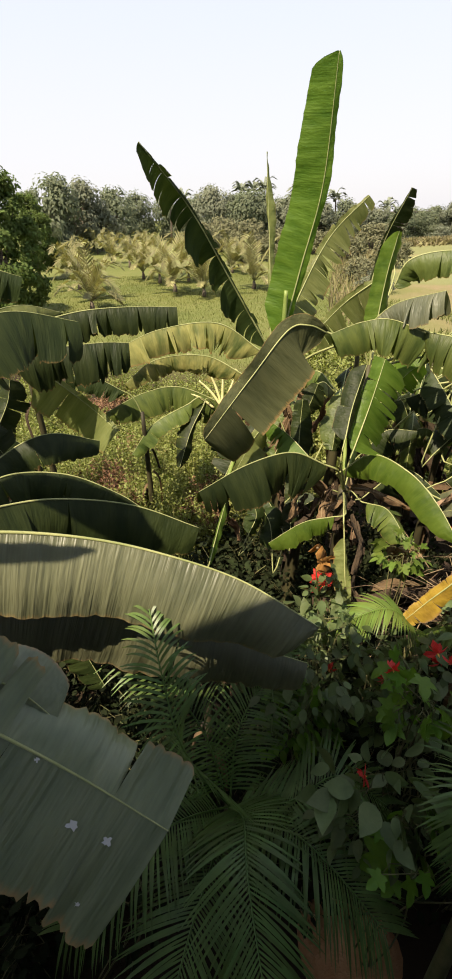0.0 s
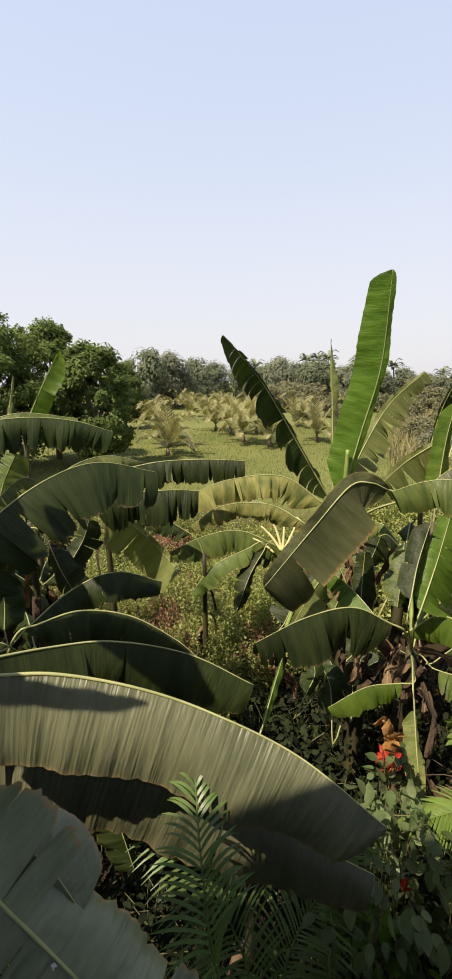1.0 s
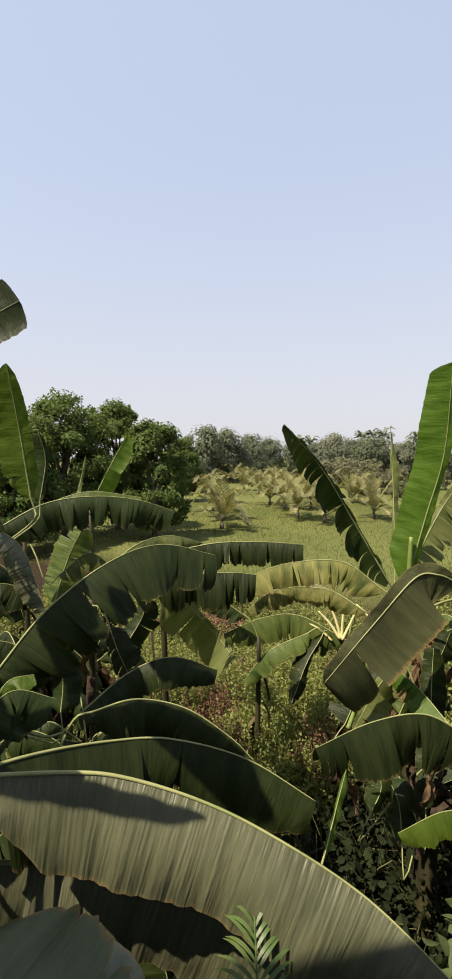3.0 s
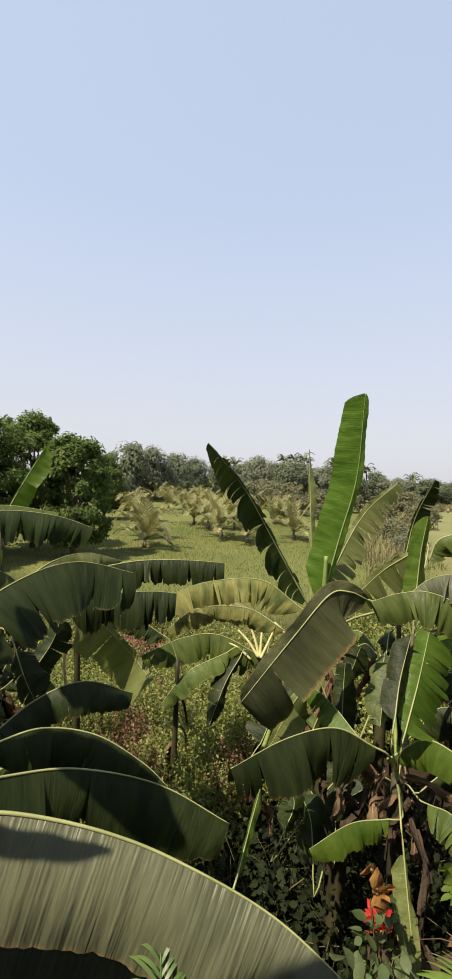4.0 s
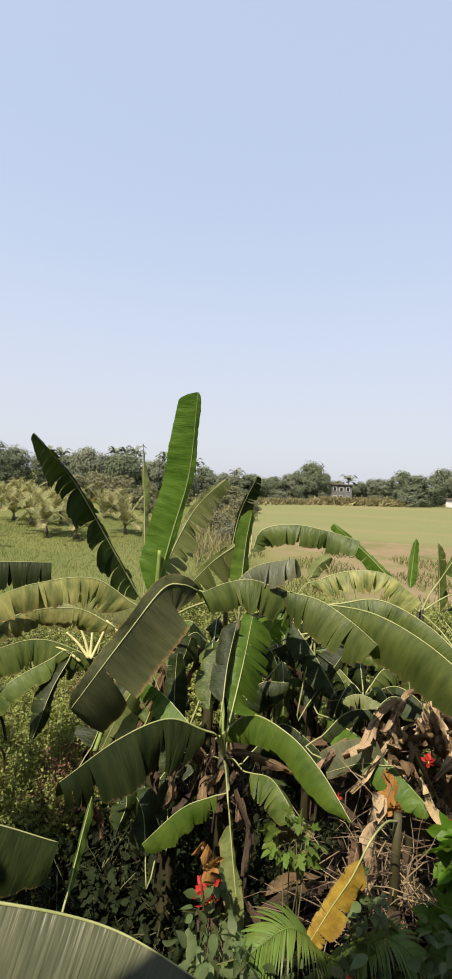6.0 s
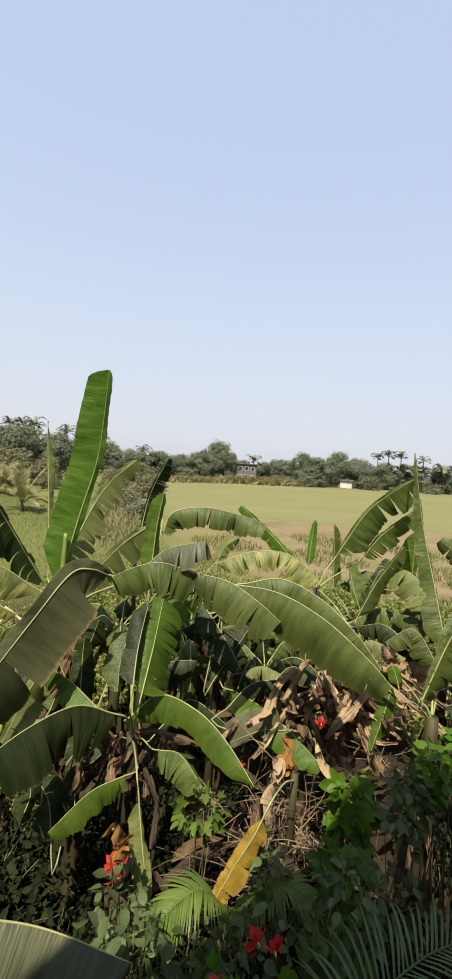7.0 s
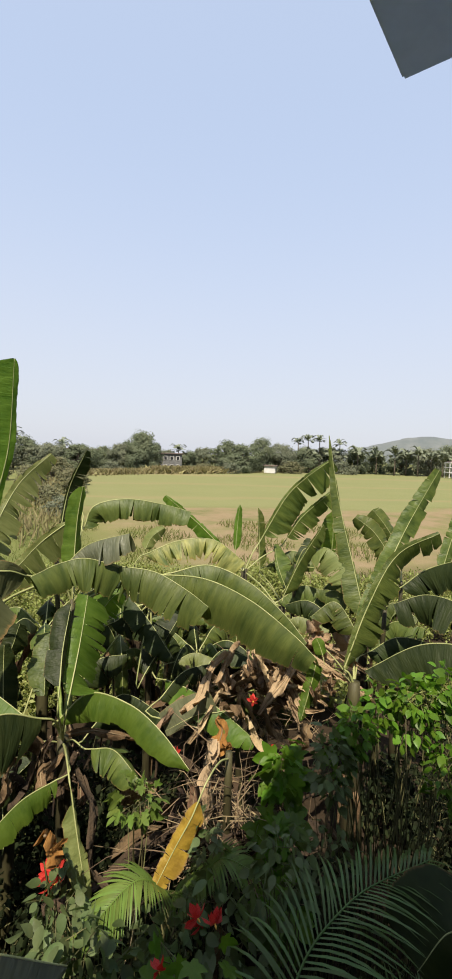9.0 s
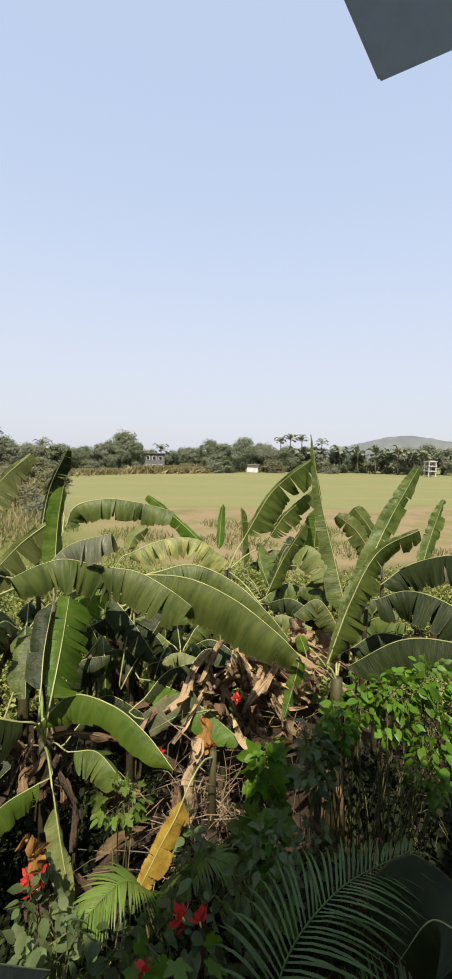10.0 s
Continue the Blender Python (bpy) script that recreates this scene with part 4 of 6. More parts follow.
plant = banana_plant((-2.37, 2.05, 3.09), .11)
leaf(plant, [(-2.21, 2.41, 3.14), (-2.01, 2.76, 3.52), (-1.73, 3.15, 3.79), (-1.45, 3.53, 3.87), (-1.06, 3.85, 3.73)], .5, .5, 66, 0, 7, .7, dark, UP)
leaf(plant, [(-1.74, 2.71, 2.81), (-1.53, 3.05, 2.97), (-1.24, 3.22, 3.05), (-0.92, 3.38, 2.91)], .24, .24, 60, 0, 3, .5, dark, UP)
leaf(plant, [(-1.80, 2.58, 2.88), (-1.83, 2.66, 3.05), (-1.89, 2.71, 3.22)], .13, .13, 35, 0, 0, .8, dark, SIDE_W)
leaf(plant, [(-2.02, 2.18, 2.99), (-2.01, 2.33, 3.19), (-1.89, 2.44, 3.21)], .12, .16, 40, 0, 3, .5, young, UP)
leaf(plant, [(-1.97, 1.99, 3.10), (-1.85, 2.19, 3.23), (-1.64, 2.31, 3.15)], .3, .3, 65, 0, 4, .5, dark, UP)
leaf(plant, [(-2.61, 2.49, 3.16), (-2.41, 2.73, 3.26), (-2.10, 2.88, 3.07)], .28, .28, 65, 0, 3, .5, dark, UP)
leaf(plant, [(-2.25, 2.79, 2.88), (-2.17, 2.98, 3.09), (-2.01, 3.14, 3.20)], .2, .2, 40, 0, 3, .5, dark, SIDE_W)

plant = banana_plant((-3.33, 3.54, 3.51), .1)
leaf(plant, [(-3.80, 4.28, 3.78), (-3.39, 4.65, 4.06), (-2.92, 4.97, 4.13), (-2.45, 5.22, 4.07), (-2.03, 5.38, 3.92)], .4, .4, 82, 0, 22, .8, dark, UP)
leaf(plant, [(-2.78, 3.62, 4.23), (-2.85, 3.58, 4.87), (-2.87, 3.47, 5.44)], .24, .1, 20, 0, 1, .4, young, SIDE_W)
leaf(plant, [(-2.84, 3.83, 4.18), (-2.80, 3.88, 4.58), (-2.84, 3.84, 4.85)], .2, .04, 20, 0, 1, .6, dark, SIDE_W)
leaf(plant, [(-2.79, 3.07, 4.07), (-2.57, 3.21, 3.85), (-2.36, 3.21, 3.33)], .2, .2, 62, 0, 5, .5, waxy, UP)
leaf(plant, [(-2.97, 2.96, 3.32), (-2.81, 3.19, 3.53), (-2.55, 3.36, 3.42)], .3, .3, 60, 0, 4, .5, dark, UP)
leaf(plant, [(-3.39, 3.53, 3.69), (-3.13, 3.71, 3.49), (-2.96, 3.69, 3.04)], .25, .25, 50, 0, 3, .5, dark, UP)

plant = banana_plant((-3.80, 5.46, 2.48), .09)
leaf(plant, [(-3.59, 5.06, 2.71), (-3.52, 5.27, 3.24), (-3.39, 5.44, 3.64)], .3, .3, 25, 0, 4, .6, mature, SIDE_W)

plant = banana_plant((-1.44, 0.89, 3.59), .1)
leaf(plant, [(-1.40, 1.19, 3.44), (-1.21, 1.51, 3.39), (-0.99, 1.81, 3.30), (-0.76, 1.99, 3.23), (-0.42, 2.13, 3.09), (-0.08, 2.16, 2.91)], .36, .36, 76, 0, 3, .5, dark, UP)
leaf(plant, [(-1.21, 1.28, 3.47), (-0.97, 1.40, 3.44), (-0.78, 1.47, 3.41), (-0.50, 1.53, 3.33), (-0.22, 1.54, 3.24), (0.13, 1.50, 3.11), (0.45, 1.38, 2.95)], .34, .34, 72, 0, 0, .7, waxy, UP)
leaf(plant, [(-1.38, 1.29, 3.09), (-1.13, 1.44, 3.01), (-0.83, 1.56, 2.95), (-0.43, 1.60, 2.82), (-0.04, 1.62, 2.66), (0.46, 1.55, 2.51)], .32, .32, 74, 0, 3, .5, waxy, UP)
# unseen leaf, added to throw a shadow patch on the waxy leaf
leaf(plant, [(-2.30, 0.85, 3.80), (-1.85, 0.95, 4.16), (-1.48, 1.02, 4.25), (-1.22, 1.08, 4.17)], .10, .10, 25, 0, 2, .3, mature, UP)

# an unseen tall plant beside the house, added over the near leaves to shade them
plant = banana_plant((-2.30, 1.50, 4.75), .11)
leaf(plant, [(-2.20, 1.45, 4.95), (-1.85, 1.35, 5.20), (-1.50, 1.25, 5.20), (-1.22, 1.08, 5.05)], .24, .24, 18, 0, 2, .5, mature, UP)
leaf(plant, [(-2.40, 1.60, 5.00), (-2.60, 2.00, 5.30), (-2.75, 2.40, 5.35), (-2.85, 2.65, 5.20)], .26, .26, 18, 0, 3, .5, mature, UP)
leaf(plant, [(-2.15, 1.60, 5.00), (-2.10, 1.85, 5.35), (-2.18, 2.10, 5.45), (-2.40, 2.30, 5.30)], .22, .22, 22, 0, 2, .5, mature, UP)
leaf(plant, [(-2.60, 1.30, 4.95), (-3.00, 1.30, 5.30), (-3.40, 1.35, 5.25), (-3.70, 1.40, 4.95)], .26, .26, 40, 0, 4, .5, mature, UP)

plant = banana_plant((-1.01, 0.60, 3.27), .09)
near_blade = leaf(plant, [(-0.78, 0.79, 3.49), (-0.54, 0.78, 3.24), (-0.35, 0.75, 3.08), (-0.11, 0.68, 2.92)], .2, .40, 14, 0, 3, .95, dulled, TILT)
for k, (place, size) in enumerate((((-0.371, 0.679, 2.976), 0.022), ((-0.278, 0.659, 2.924), 0.017), ((-0.364, 0.568, 2.783), 0.012), ((-0.456, 0.764, 3.153), 0.009))):
    splash(near_blade, place, size, 90 + k)
leaf(plant, [(-0.66, 0.86, 3.37), (-0.54, 0.88, 3.31), (-0.43, 0.86, 3.18)], .12, .12, 25, 0, 0, .6, dulled, TILT)
# narrow caster out of view, added for the pointed shadow on the waxy leaf
leaf(plant, [(-1.82, 0.74, 4.64), (-1.44, 0.81, 4.68), (-1.04, 0.90, 4.64)], .05, .05, 25, 0, 1, .1, mature, UP)

plant = banana_plant((5.41, 3.74, 2.27), .09)
leaf(plant, [(5.37, 3.71, 2.43), (5.49, 4.05, 3.11), (5.53, 4.40, 4.01), (5.50, 4.63, 5.00)], .30, .03, 10, 0, 5, -1, mature, SIDE_E)
leaf(plant, [(5.60, 3.84, 2.58), (5.48, 4.21, 2.65), (5.32, 4.56, 2.63)], .25, .25, 70, 0, 4, .5, mature, UP)
leaf(plant, [(5.46, 3.72, 2.36), (5.72, 3.50, 2.65), (5.84, 3.18, 2.49)], .3, .3, 72, 0, 5, .5, mature, UP)
leaf(plant, [(5.23, 3.98, 2.24), (5.08, 4.47, 2.50), (4.88, 4.79, 2.40)], .28, .28, 72, 0, 5, .5, dark, UP)
leaf(plant, [(5.26, 3.73, 2.22), (5.17, 4.07, 2.59), (4.89, 4.29, 2.36)], .26, .26, 70, 0, 4, .5, mature, UP)

plant = banana_plant((5.39, 5.37, 2.20), .09)
leaf(plant, [(5.07, 5.61, 2.76), (5.12, 5.71, 3.25), (5.14, 5.80, 3.76)], .02, .13, 20, 0, 2, .2, mature, SIDE_E)
leaf(plant, [(5.29, 5.69, 2.74), (5.64, 5.43, 3.03), (5.90, 5.08, 2.85)], .3, .3, 75, 0, 6, .5, mature, UP)
leaf(plant, [(5.02, 5.07, 2.35), (5.34, 4.84, 2.61), (5.63, 4.44, 2.46)], .3, .3, 75, 0, 5, .5, mature, UP)
leaf(plant, [(5.23, 5.00, 2.33), (5.17, 5.25, 2.80), (5.23, 5.45, 3.18)], .05, .24, 20, 0, 5, .4, mature, SIDE_E)
leaf(plant, [(5.18, 4.67, 2.18), (5.54, 4.50, 2.71), (5.83, 4.19, 2.89)], .28, .28, 70, 0, 6, .5, mature, UP)
leaf(plant, [(5.19, 5.11, 2.51), (5.47, 4.98, 2.92), (5.66, 5.04, 3.31)], .2, .06, 25, 0, 5, .4, dark, SIDE_E)

plant = banana_plant((4.10, 2.92, 2.21), .1)
leaf(plant, [(4.58, 3.25, 2.54), (5.02, 3.19, 3.31), (5.39, 3.15, 3.87), (5.76, 3.00, 4.55)], .15, .17, 20, 0, 6, .5, mature, SIDE_E)
leaf(plant, [(4.02, 2.99, 2.39), (4.33, 2.96, 3.01), (4.68, 2.86, 3.57), (5.02, 2.56, 3.85)], .06, .33, 22, 0, 8, .5, mature, SIDE_E)
leaf(plant, [(3.85, 3.24, 2.45), (3.72, 3.20, 2.18), (3.52, 3.15, 1.84)], .1, .1, 30, 0, 1, .4, young, SIDE_E)
leaf(plant, [(3.75, 3.09, 2.53), (3.75, 3.14, 2.62), (3.75, 3.19, 2.69)], .08, .08, 30, 0, 0, .5, young, SIDE_E)
leaf(plant, [(4.58, 3.10, 2.35), (4.84, 2.86, 2.57), (5.06, 2.43, 2.55)], .3, .3, 72, 0, 4, .5, dark, UP)
leaf(plant, [(4.76, 3.23, 2.34), (5.01, 3.05, 2.66), (5.10, 2.69, 2.68)], .3, .3, 70, 0, 5, .5, mature, UP)

plant = banana_plant((4.35, 1.11, 2.70), .1)
leaf(plant, [(4.74, 1.73, 3.06), (4.73, 2.14, 3.20), (4.68, 2.49, 3.21), (4.49, 2.75, 3.07)], .38, .38, 76, 0, 4, .6, dark, UP)
leaf(plant, [(4.12, 1.20, 3.03), (4.06, 1.72, 3.05), (3.94, 2.13, 2.95), (3.68, 2.51, 2.62)], .34, .34, 76, 0, 1, .5, dark, UP)

plant = banana_plant((4.26, 4.63, 1.60), .09)
leaf(plant, [(4.33, 4.35, 2.23), (4.56, 4.23, 2.44), (4.81, 3.87, 2.32)], .24, .24, 72, 0, 5, .5, sallow, UP)

plant = banana_plant((4.63, 5.49, 2.83), .08)
leaf(plant, [(4.32, 5.26, 2.95), (3.93, 5.70, 3.51), (3.47, 6.07, 3.99)], .18, .05, 15, 0, 7, .4, young, SIDE_E)
leaf(plant, [(4.98, 5.45, 3.36), (5.28, 5.28, 3.98), (5.51, 5.07, 4.32), (5.78, 4.78, 4.63)], .05, .42, 10, 0, 5, .5, mature, SIDE_E)
leaf(plant, [(5.47, 5.39, 3.29), (5.68, 5.25, 3.66), (6.03, 4.91, 4.13)], .04, .3, 12, 0, 6, .5, mature, SIDE_E)
leaf(plant, [(4.75, 4.70, 2.59), (4.99, 4.64, 3.07), (5.29, 4.47, 3.65)], .03, .2, 20, 0, 3, .3, mature, SIDE_E)

plant = banana_plant((1.45, 4.30, 3.20), .04)
leaf(plant, [(1.47, 4.34, 3.48), (1.53, 4.42, 3.94), (1.59, 4.44, 4.28)], .15, .2, 58, 0, 0, .5, young, SIDE)
leaf(plant, [(1.61, 4.91, 3.86), (1.30, 4.86, 3.66), (0.97, 4.77, 3.36)], .32, .06, 10, 0, 5, .6, sallow, SIDE)
leaf(plant, [(1.76, 4.85, 3.80), (1.87, 4.84, 4.03), (2.19, 4.71, 4.11), (2.54, 4.53, 4.06), (2.82, 4.34, 3.98)], .26, .26, 80, 0, 9, .8, mature, UP)
leaf(plant, [(1.35, 4.28, 3.52), (1.55, 4.16, 3.75), (1.82, 3.85, 3.89)], .26, .26, 72, 0, 4, .8, waxy, UP)
leaf(plant, [(1.98, 3.89, 3.45), (1.52, 3.98, 3.65), (1.26, 4.02, 3.64), (0.98, 3.97, 3.56)], .32, .32, 78, 0, 8, .8, mature, UP)
leaf(plant, [(1.76, 3.92, 3.57), (2.00, 3.67, 3.54), (2.15, 3.36, 3.43), (2.21, 3.09, 3.34)], .34, .34, 72, 0, 4, .7, mature, UP)
leaf(plant, [(2.14, 3.92, 3.44), (2.43, 3.49, 3.46), (2.62, 3.03, 3.35), (2.71, 2.56, 3.17), (2.72, 2.31, 3.06)], .40, .40, 78, 0, 3, .5, mature, UP)
leaf(plant, [(1.75, 4.37, 2.97), (1.88, 4.37, 3.11), (1.98, 4.35, 3.18)], .2, .2, 40, 0, 3, .6, young, SIDE_E)

plant = banana_plant((1.77, 5.84, 3.26), .04)
leaf(plant, [(1.81, 5.86, 3.54), (1.94, 5.90, 4.14), (2.11, 5.75, 4.64)], .03, .2, 15, 0, 26, .3, dark, SIDE)

plant = banana_plant((2.30, 4.30, 3.07), .04)
leaf(plant, [(2.47, 4.17, 3.35), (2.80, 3.92, 3.45), (3.09, 3.58, 3.30), (3.23, 3.20, 3.06), (3.26, 2.89, 2.85)], .36, .36, 80, 0, 6, .4, mature, UP)
leaf(plant, [(2.34, 3.98, 2.27), (2.48, 3.61, 2.25), (2.62, 3.28, 2.13), (2.71, 2.95, 2.01)], .24, .24, 50, 0, 4, .4, young, UP)
leaf(plant, [(2.14, 4.47, 3.07), (2.26, 4.19, 2.82), (2.35, 3.88, 2.54)], .2, .2, 50, 0, 3, .5, dark, UP)
leaf(plant, [(2.34, 4.57, 2.68), (2.46, 4.42, 2.49), (2.37, 4.38, 2.31)], .16, .16, 30, 0, 1, .6, young, SIDE_E)
leaf(plant, [(2.02, 4.66, 2.30), (2.28, 4.59, 2.40), (2.50, 4.37, 2.20)], .22, .22, 65, 0, 4, .5, mature, UP)
leaf(plant, [(2.16, 4.12, 2.33), (2.43, 4.22, 2.56), (2.69, 4.30, 2.80)], .22, .06, 20, 0, 4, .5, dark, SIDE_E)
leaf(plant, [(1.96, 4.55, 2.77), (2.21, 4.47, 2.85), (2.51, 4.23, 2.68)], .28, .28, 70, 0, 6, .6, dark, UP)

plant = banana_plant((2.61, 5.48, 3.00), .04)
leaf(plant, [(2.80, 5.39, 3.28), (3.20, 5.20, 3.46), (3.60, 4.93, 3.48), (3.90, 4.62, 3.20)], .32, .32, 76, 0, 14, .7, yellowing, UP)
leaf(plant, [(2.88, 5.55, 3.31), (2.97, 5.55, 3.47), (3.13, 5.48, 3.60)], .12, .12, 40, 0, 4, .5, sallow, SIDE_E)
leaf(plant, [(3.42, 5.35, 2.84), (3.66, 5.24, 3.03), (3.99, 4.92, 2.81)], .24, .24, 72, 0, 5, .5, sallow, UP)

plant = banana_plant((-0.99, 5.65, 2.27), .04)
leaf(plant, [(-1.18, 5.64, 2.55), (-1.53, 5.61, 2.76), (-1.84, 5.52, 2.80)], .22, .22, 70, 0, 4, .6, dark, UP)

plant = banana_plant((-2.19, 3.64, 3.30), .04)
leaf(plant, [(-2.11, 3.83, 3.58), (-1.95, 4.17, 3.74), (-1.74, 4.49, 3.77), (-1.47, 4.78, 3.65)], .16, .16, 62, 0, 2, .5, sallow, UP)
leaf(plant, [(-1.90, 3.44, 3.15), (-1.76, 3.32, 3.00), (-1.60, 3.21, 2.85)], .18, .18, 30, 0, 3, .6, dark, SIDE_W)
leaf(plant, [(-1.86, 3.58, 2.88), (-1.75, 3.74, 3.11), (-1.71, 3.82, 3.29)], .16, .2, 40, 0, 3, .5, dark, SIDE_W)

plant = banana_plant((-1.85, 4.53, 3.33), .04)
leaf(plant, [(-1.64, 4.60, 3.61), (-1.26, 4.74, 3.67), (-0.79, 4.84, 3.68), (-0.37, 4.89, 3.66)], .3, .3, 82, 0, 14, .9, dark, UP)
leaf(plant, [(-1.73, 3.97, 3.44), (-1.40, 4.11, 3.47), (-1.00, 4.23, 3.48), (-0.77, 4.28, 3.46)], .36, .36, 82, 0, 7, .8, dark, UP)
leaf(plant, [(-1.64, 4.29, 3.24), (-1.36, 4.30, 2.98), (-1.13, 4.28, 2.76), (-0.97, 4.15, 2.65)], .05, .36, 8, 0, 3, .8, sallow, SIDE_W)

plant = banana_plant((-3.83, 4.83, 3.72), .04)
leaf(plant, [(-3.65, 4.95, 4.00), (-3.19, 5.28, 4.16), (-2.58, 5.60, 4.07)], .2, .2, 70, 0, 5, .5, mature, UP)
leaf(plant, [(-3.31, 4.77, 3.17), (-3.04, 5.02, 3.41), (-2.70, 5.14, 3.15)], .25, .25, 60, 0, 4, .5, mature, UP)

plant = banana_plant((-1.59, 2.18, 2.82), .04)
leaf(plant, [(-1.40, 2.30, 3.10), (-1.18, 2.45, 3.13), (-0.89, 2.53, 3.07), (-0.61, 2.53, 2.93), (-0.45, 2.49, 2.83)], .28, .28, 72, 0, 4, .4, dark, UP)

plant = banana_plant((-2.78, 2.82, 4.26), .04)
leaf(plant, [(-3.26, 2.81, 5.20), (-2.94, 2.96, 5.48), (-2.69, 3.08, 5.70), (-2.46, 3.15, 5.84)], .24, .24, 8, 0, 1, .85, dark, SIDE_W)
leaf(plant, [(-3.00, 2.91, 4.73), (-2.82, 3.08, 4.43), (-2.68, 3.16, 4.01)], .25, .25, 45, 0, 4, .6, mature, UP)

plant = banana_plant((-3.89, 6.48, 3.74), .04)
leaf(plant, [(-3.81, 6.54, 4.02), (-3.62, 6.67, 4.47), (-3.34, 6.80, 5.02)], .02, .24, 12, 0, 1, .2, young, SIDE_W)
leaf(plant, [(-3.84, 6.04, 3.99), (-3.79, 6.10, 4.33), (-3.74, 6.14, 4.63)], .02, .03, 25, 0, 0, .4, sallow, SIDE_W)

plant = banana_plant((5.18, 4.90, 2.96), .04)
leaf(plant, [(5.26, 4.70, 3.24), (5.38, 4.42, 3.28), (5.42, 4.12, 3.06), (5.46, 3.94, 2.75)], .4, .4, 72, 0, 5, .5, sallow, UP)
leaf(plant, [(5.89, 4.80, 2.91), (5.97, 4.83, 3.32), (6.01, 4.89, 3.78)], .2, .1, 25, 0, 2, .3, young, SIDE_E)

plant = banana_plant((6.11, 3.63, 2.87), .04)
leaf(plant, [(6.07, 3.76, 3.15), (5.97, 4.04, 3.54), (5.82, 4.30, 3.76)], .2, .16, 25, 0, 4, .4, mature, SIDE_E)
leaf(plant, [(6.54, 4.04, 3.37), (6.47, 4.22, 3.63), (6.39, 4.39, 3.84)], .18, .18, 30, 0, 2, .8, mature, SIDE_E)
leaf(plant, [(5.94, 2.96, 3.18), (6.15, 2.95, 3.65), (6.34, 2.90, 4.12)], .1, .16, 25, 0, 4, .3, mature, SIDE_E)

plant = banana_plant((4.87, 3.09, 2.85), .04)
leaf(plant, [(4.98, 2.96, 3.13), (5.18, 2.74, 3.38), (5.23, 2.26, 3.59), (5.18, 1.81, 3.58)], .36, .36, 76, 0, 5, .5, dark, UP)

plant = banana_plant((3.10, 5.62, 1.59), .04)
leaf(plant, [(3.29, 5.52, 1.87), (3.72, 5.28, 1.95), (4.14, 4.89, 1.85)], .3, .3, 78, 0, 5, .8, sallow, UP)
leaf(plant, [(3.06, 5.80, 2.21), (3.49, 5.61, 2.32), (3.81, 5.34, 2.20)], .2, .2, 75, 0, 4, .5, mature, UP)

plant = banana_plant((2.73, 3.24, 1.87), .04)
leaf(plant, [(2.55, 3.36, 2.15), (2.38, 3.46, 2.13), (2.09, 3.56, 2.02)], .06, .2, 10, 0, 0, .9, waxy, SIDE_E)
leaf(plant, [(2.16, 3.79, 2.21), (2.48, 3.84, 2.39), (2.87, 3.72, 2.43)], .2, .2, 60, 0, 4, .5, dark, UP)

plant = banana_plant((2.95, 4.27, 1.38), .04)
leaf(plant, [(3.13, 4.15, 1.66), (3.51, 3.91, 1.75), (3.81, 3.51, 1.62)], .22, .22, 70, 0, 3, .5, mature, UP)
leaf(plant, [(2.75, 4.47, 2.17), (2.95, 4.38, 2.26), (3.15, 4.21, 2.20)], .2, .2, 70, 0, 4, .5, sallow, UP)
leaf(plant, [(2.89, 4.10, 2.16), (3.18, 4.12, 2.34), (3.40, 3.91, 2.28)], .2, .2, 65, 0, 4, .5, dark, UP)

plant = banana_plant((5.18, 6.45, 2.60), .04)
leaf(plant, [(5.22, 6.47, 2.88), (5.29, 6.52, 3.34), (5.34, 6.54, 3.72)], .06, .1, 30, 0, 0, .5, young, SIDE_E)

# the thicket behind: hanging-leaved plants added to darken the gaps, many in shade-dark colour
thicket = np.random.default_rng(77)
for x, y, z in ((1.55, 5.55, 2.35), (2.35, 5.25, 2.15), (3.25, 4.75, 1.95), (0.75, 5.75, 2.1), (4.2, 5.3, 1.9), (2.9, 6.3, 2.2), (3.9, 6.5, 2.1),
                (-2.9, 3.0, 2.0), (-2.25, 3.6, 1.85), (-3.4, 4.2, 2.2), (-1.75, 2.75, 1.65), (-4.1, 3.5, 2.3), (-3.0, 4.9, 1.9)):
    plant = banana_plant((x, y, z), .08)
    for k in range(6):
        a = k * 1.05 + thicket.uniform(0, 0.6)
        d = np.array([math.cos(a), math.sin(a), 0.0])
        ll = thicket.uniform(0.7, 1.05)
        base = np.array([x, y, z])
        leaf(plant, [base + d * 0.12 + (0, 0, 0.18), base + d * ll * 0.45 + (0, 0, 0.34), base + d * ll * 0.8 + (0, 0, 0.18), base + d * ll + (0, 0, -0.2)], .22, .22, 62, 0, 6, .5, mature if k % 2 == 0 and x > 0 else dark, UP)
    for k in range(5):
        a = thicket.uniform(0, 6.28)
        dead_leaf((x + 0.14 * math.cos(a), y + 0.14 * math.sin(a), z + 0.05), (0.3 * math.cos(a), 0.3 * math.sin(a), -thicket.uniform(0.7, 1.1)), thicket.uniform(0.07, 0.12), 1500 + k + int(x * 10), material=dead if k % 2 else dead_in_shade)

plant = banana_plant((1.92, 2.38, 2.55), .04)
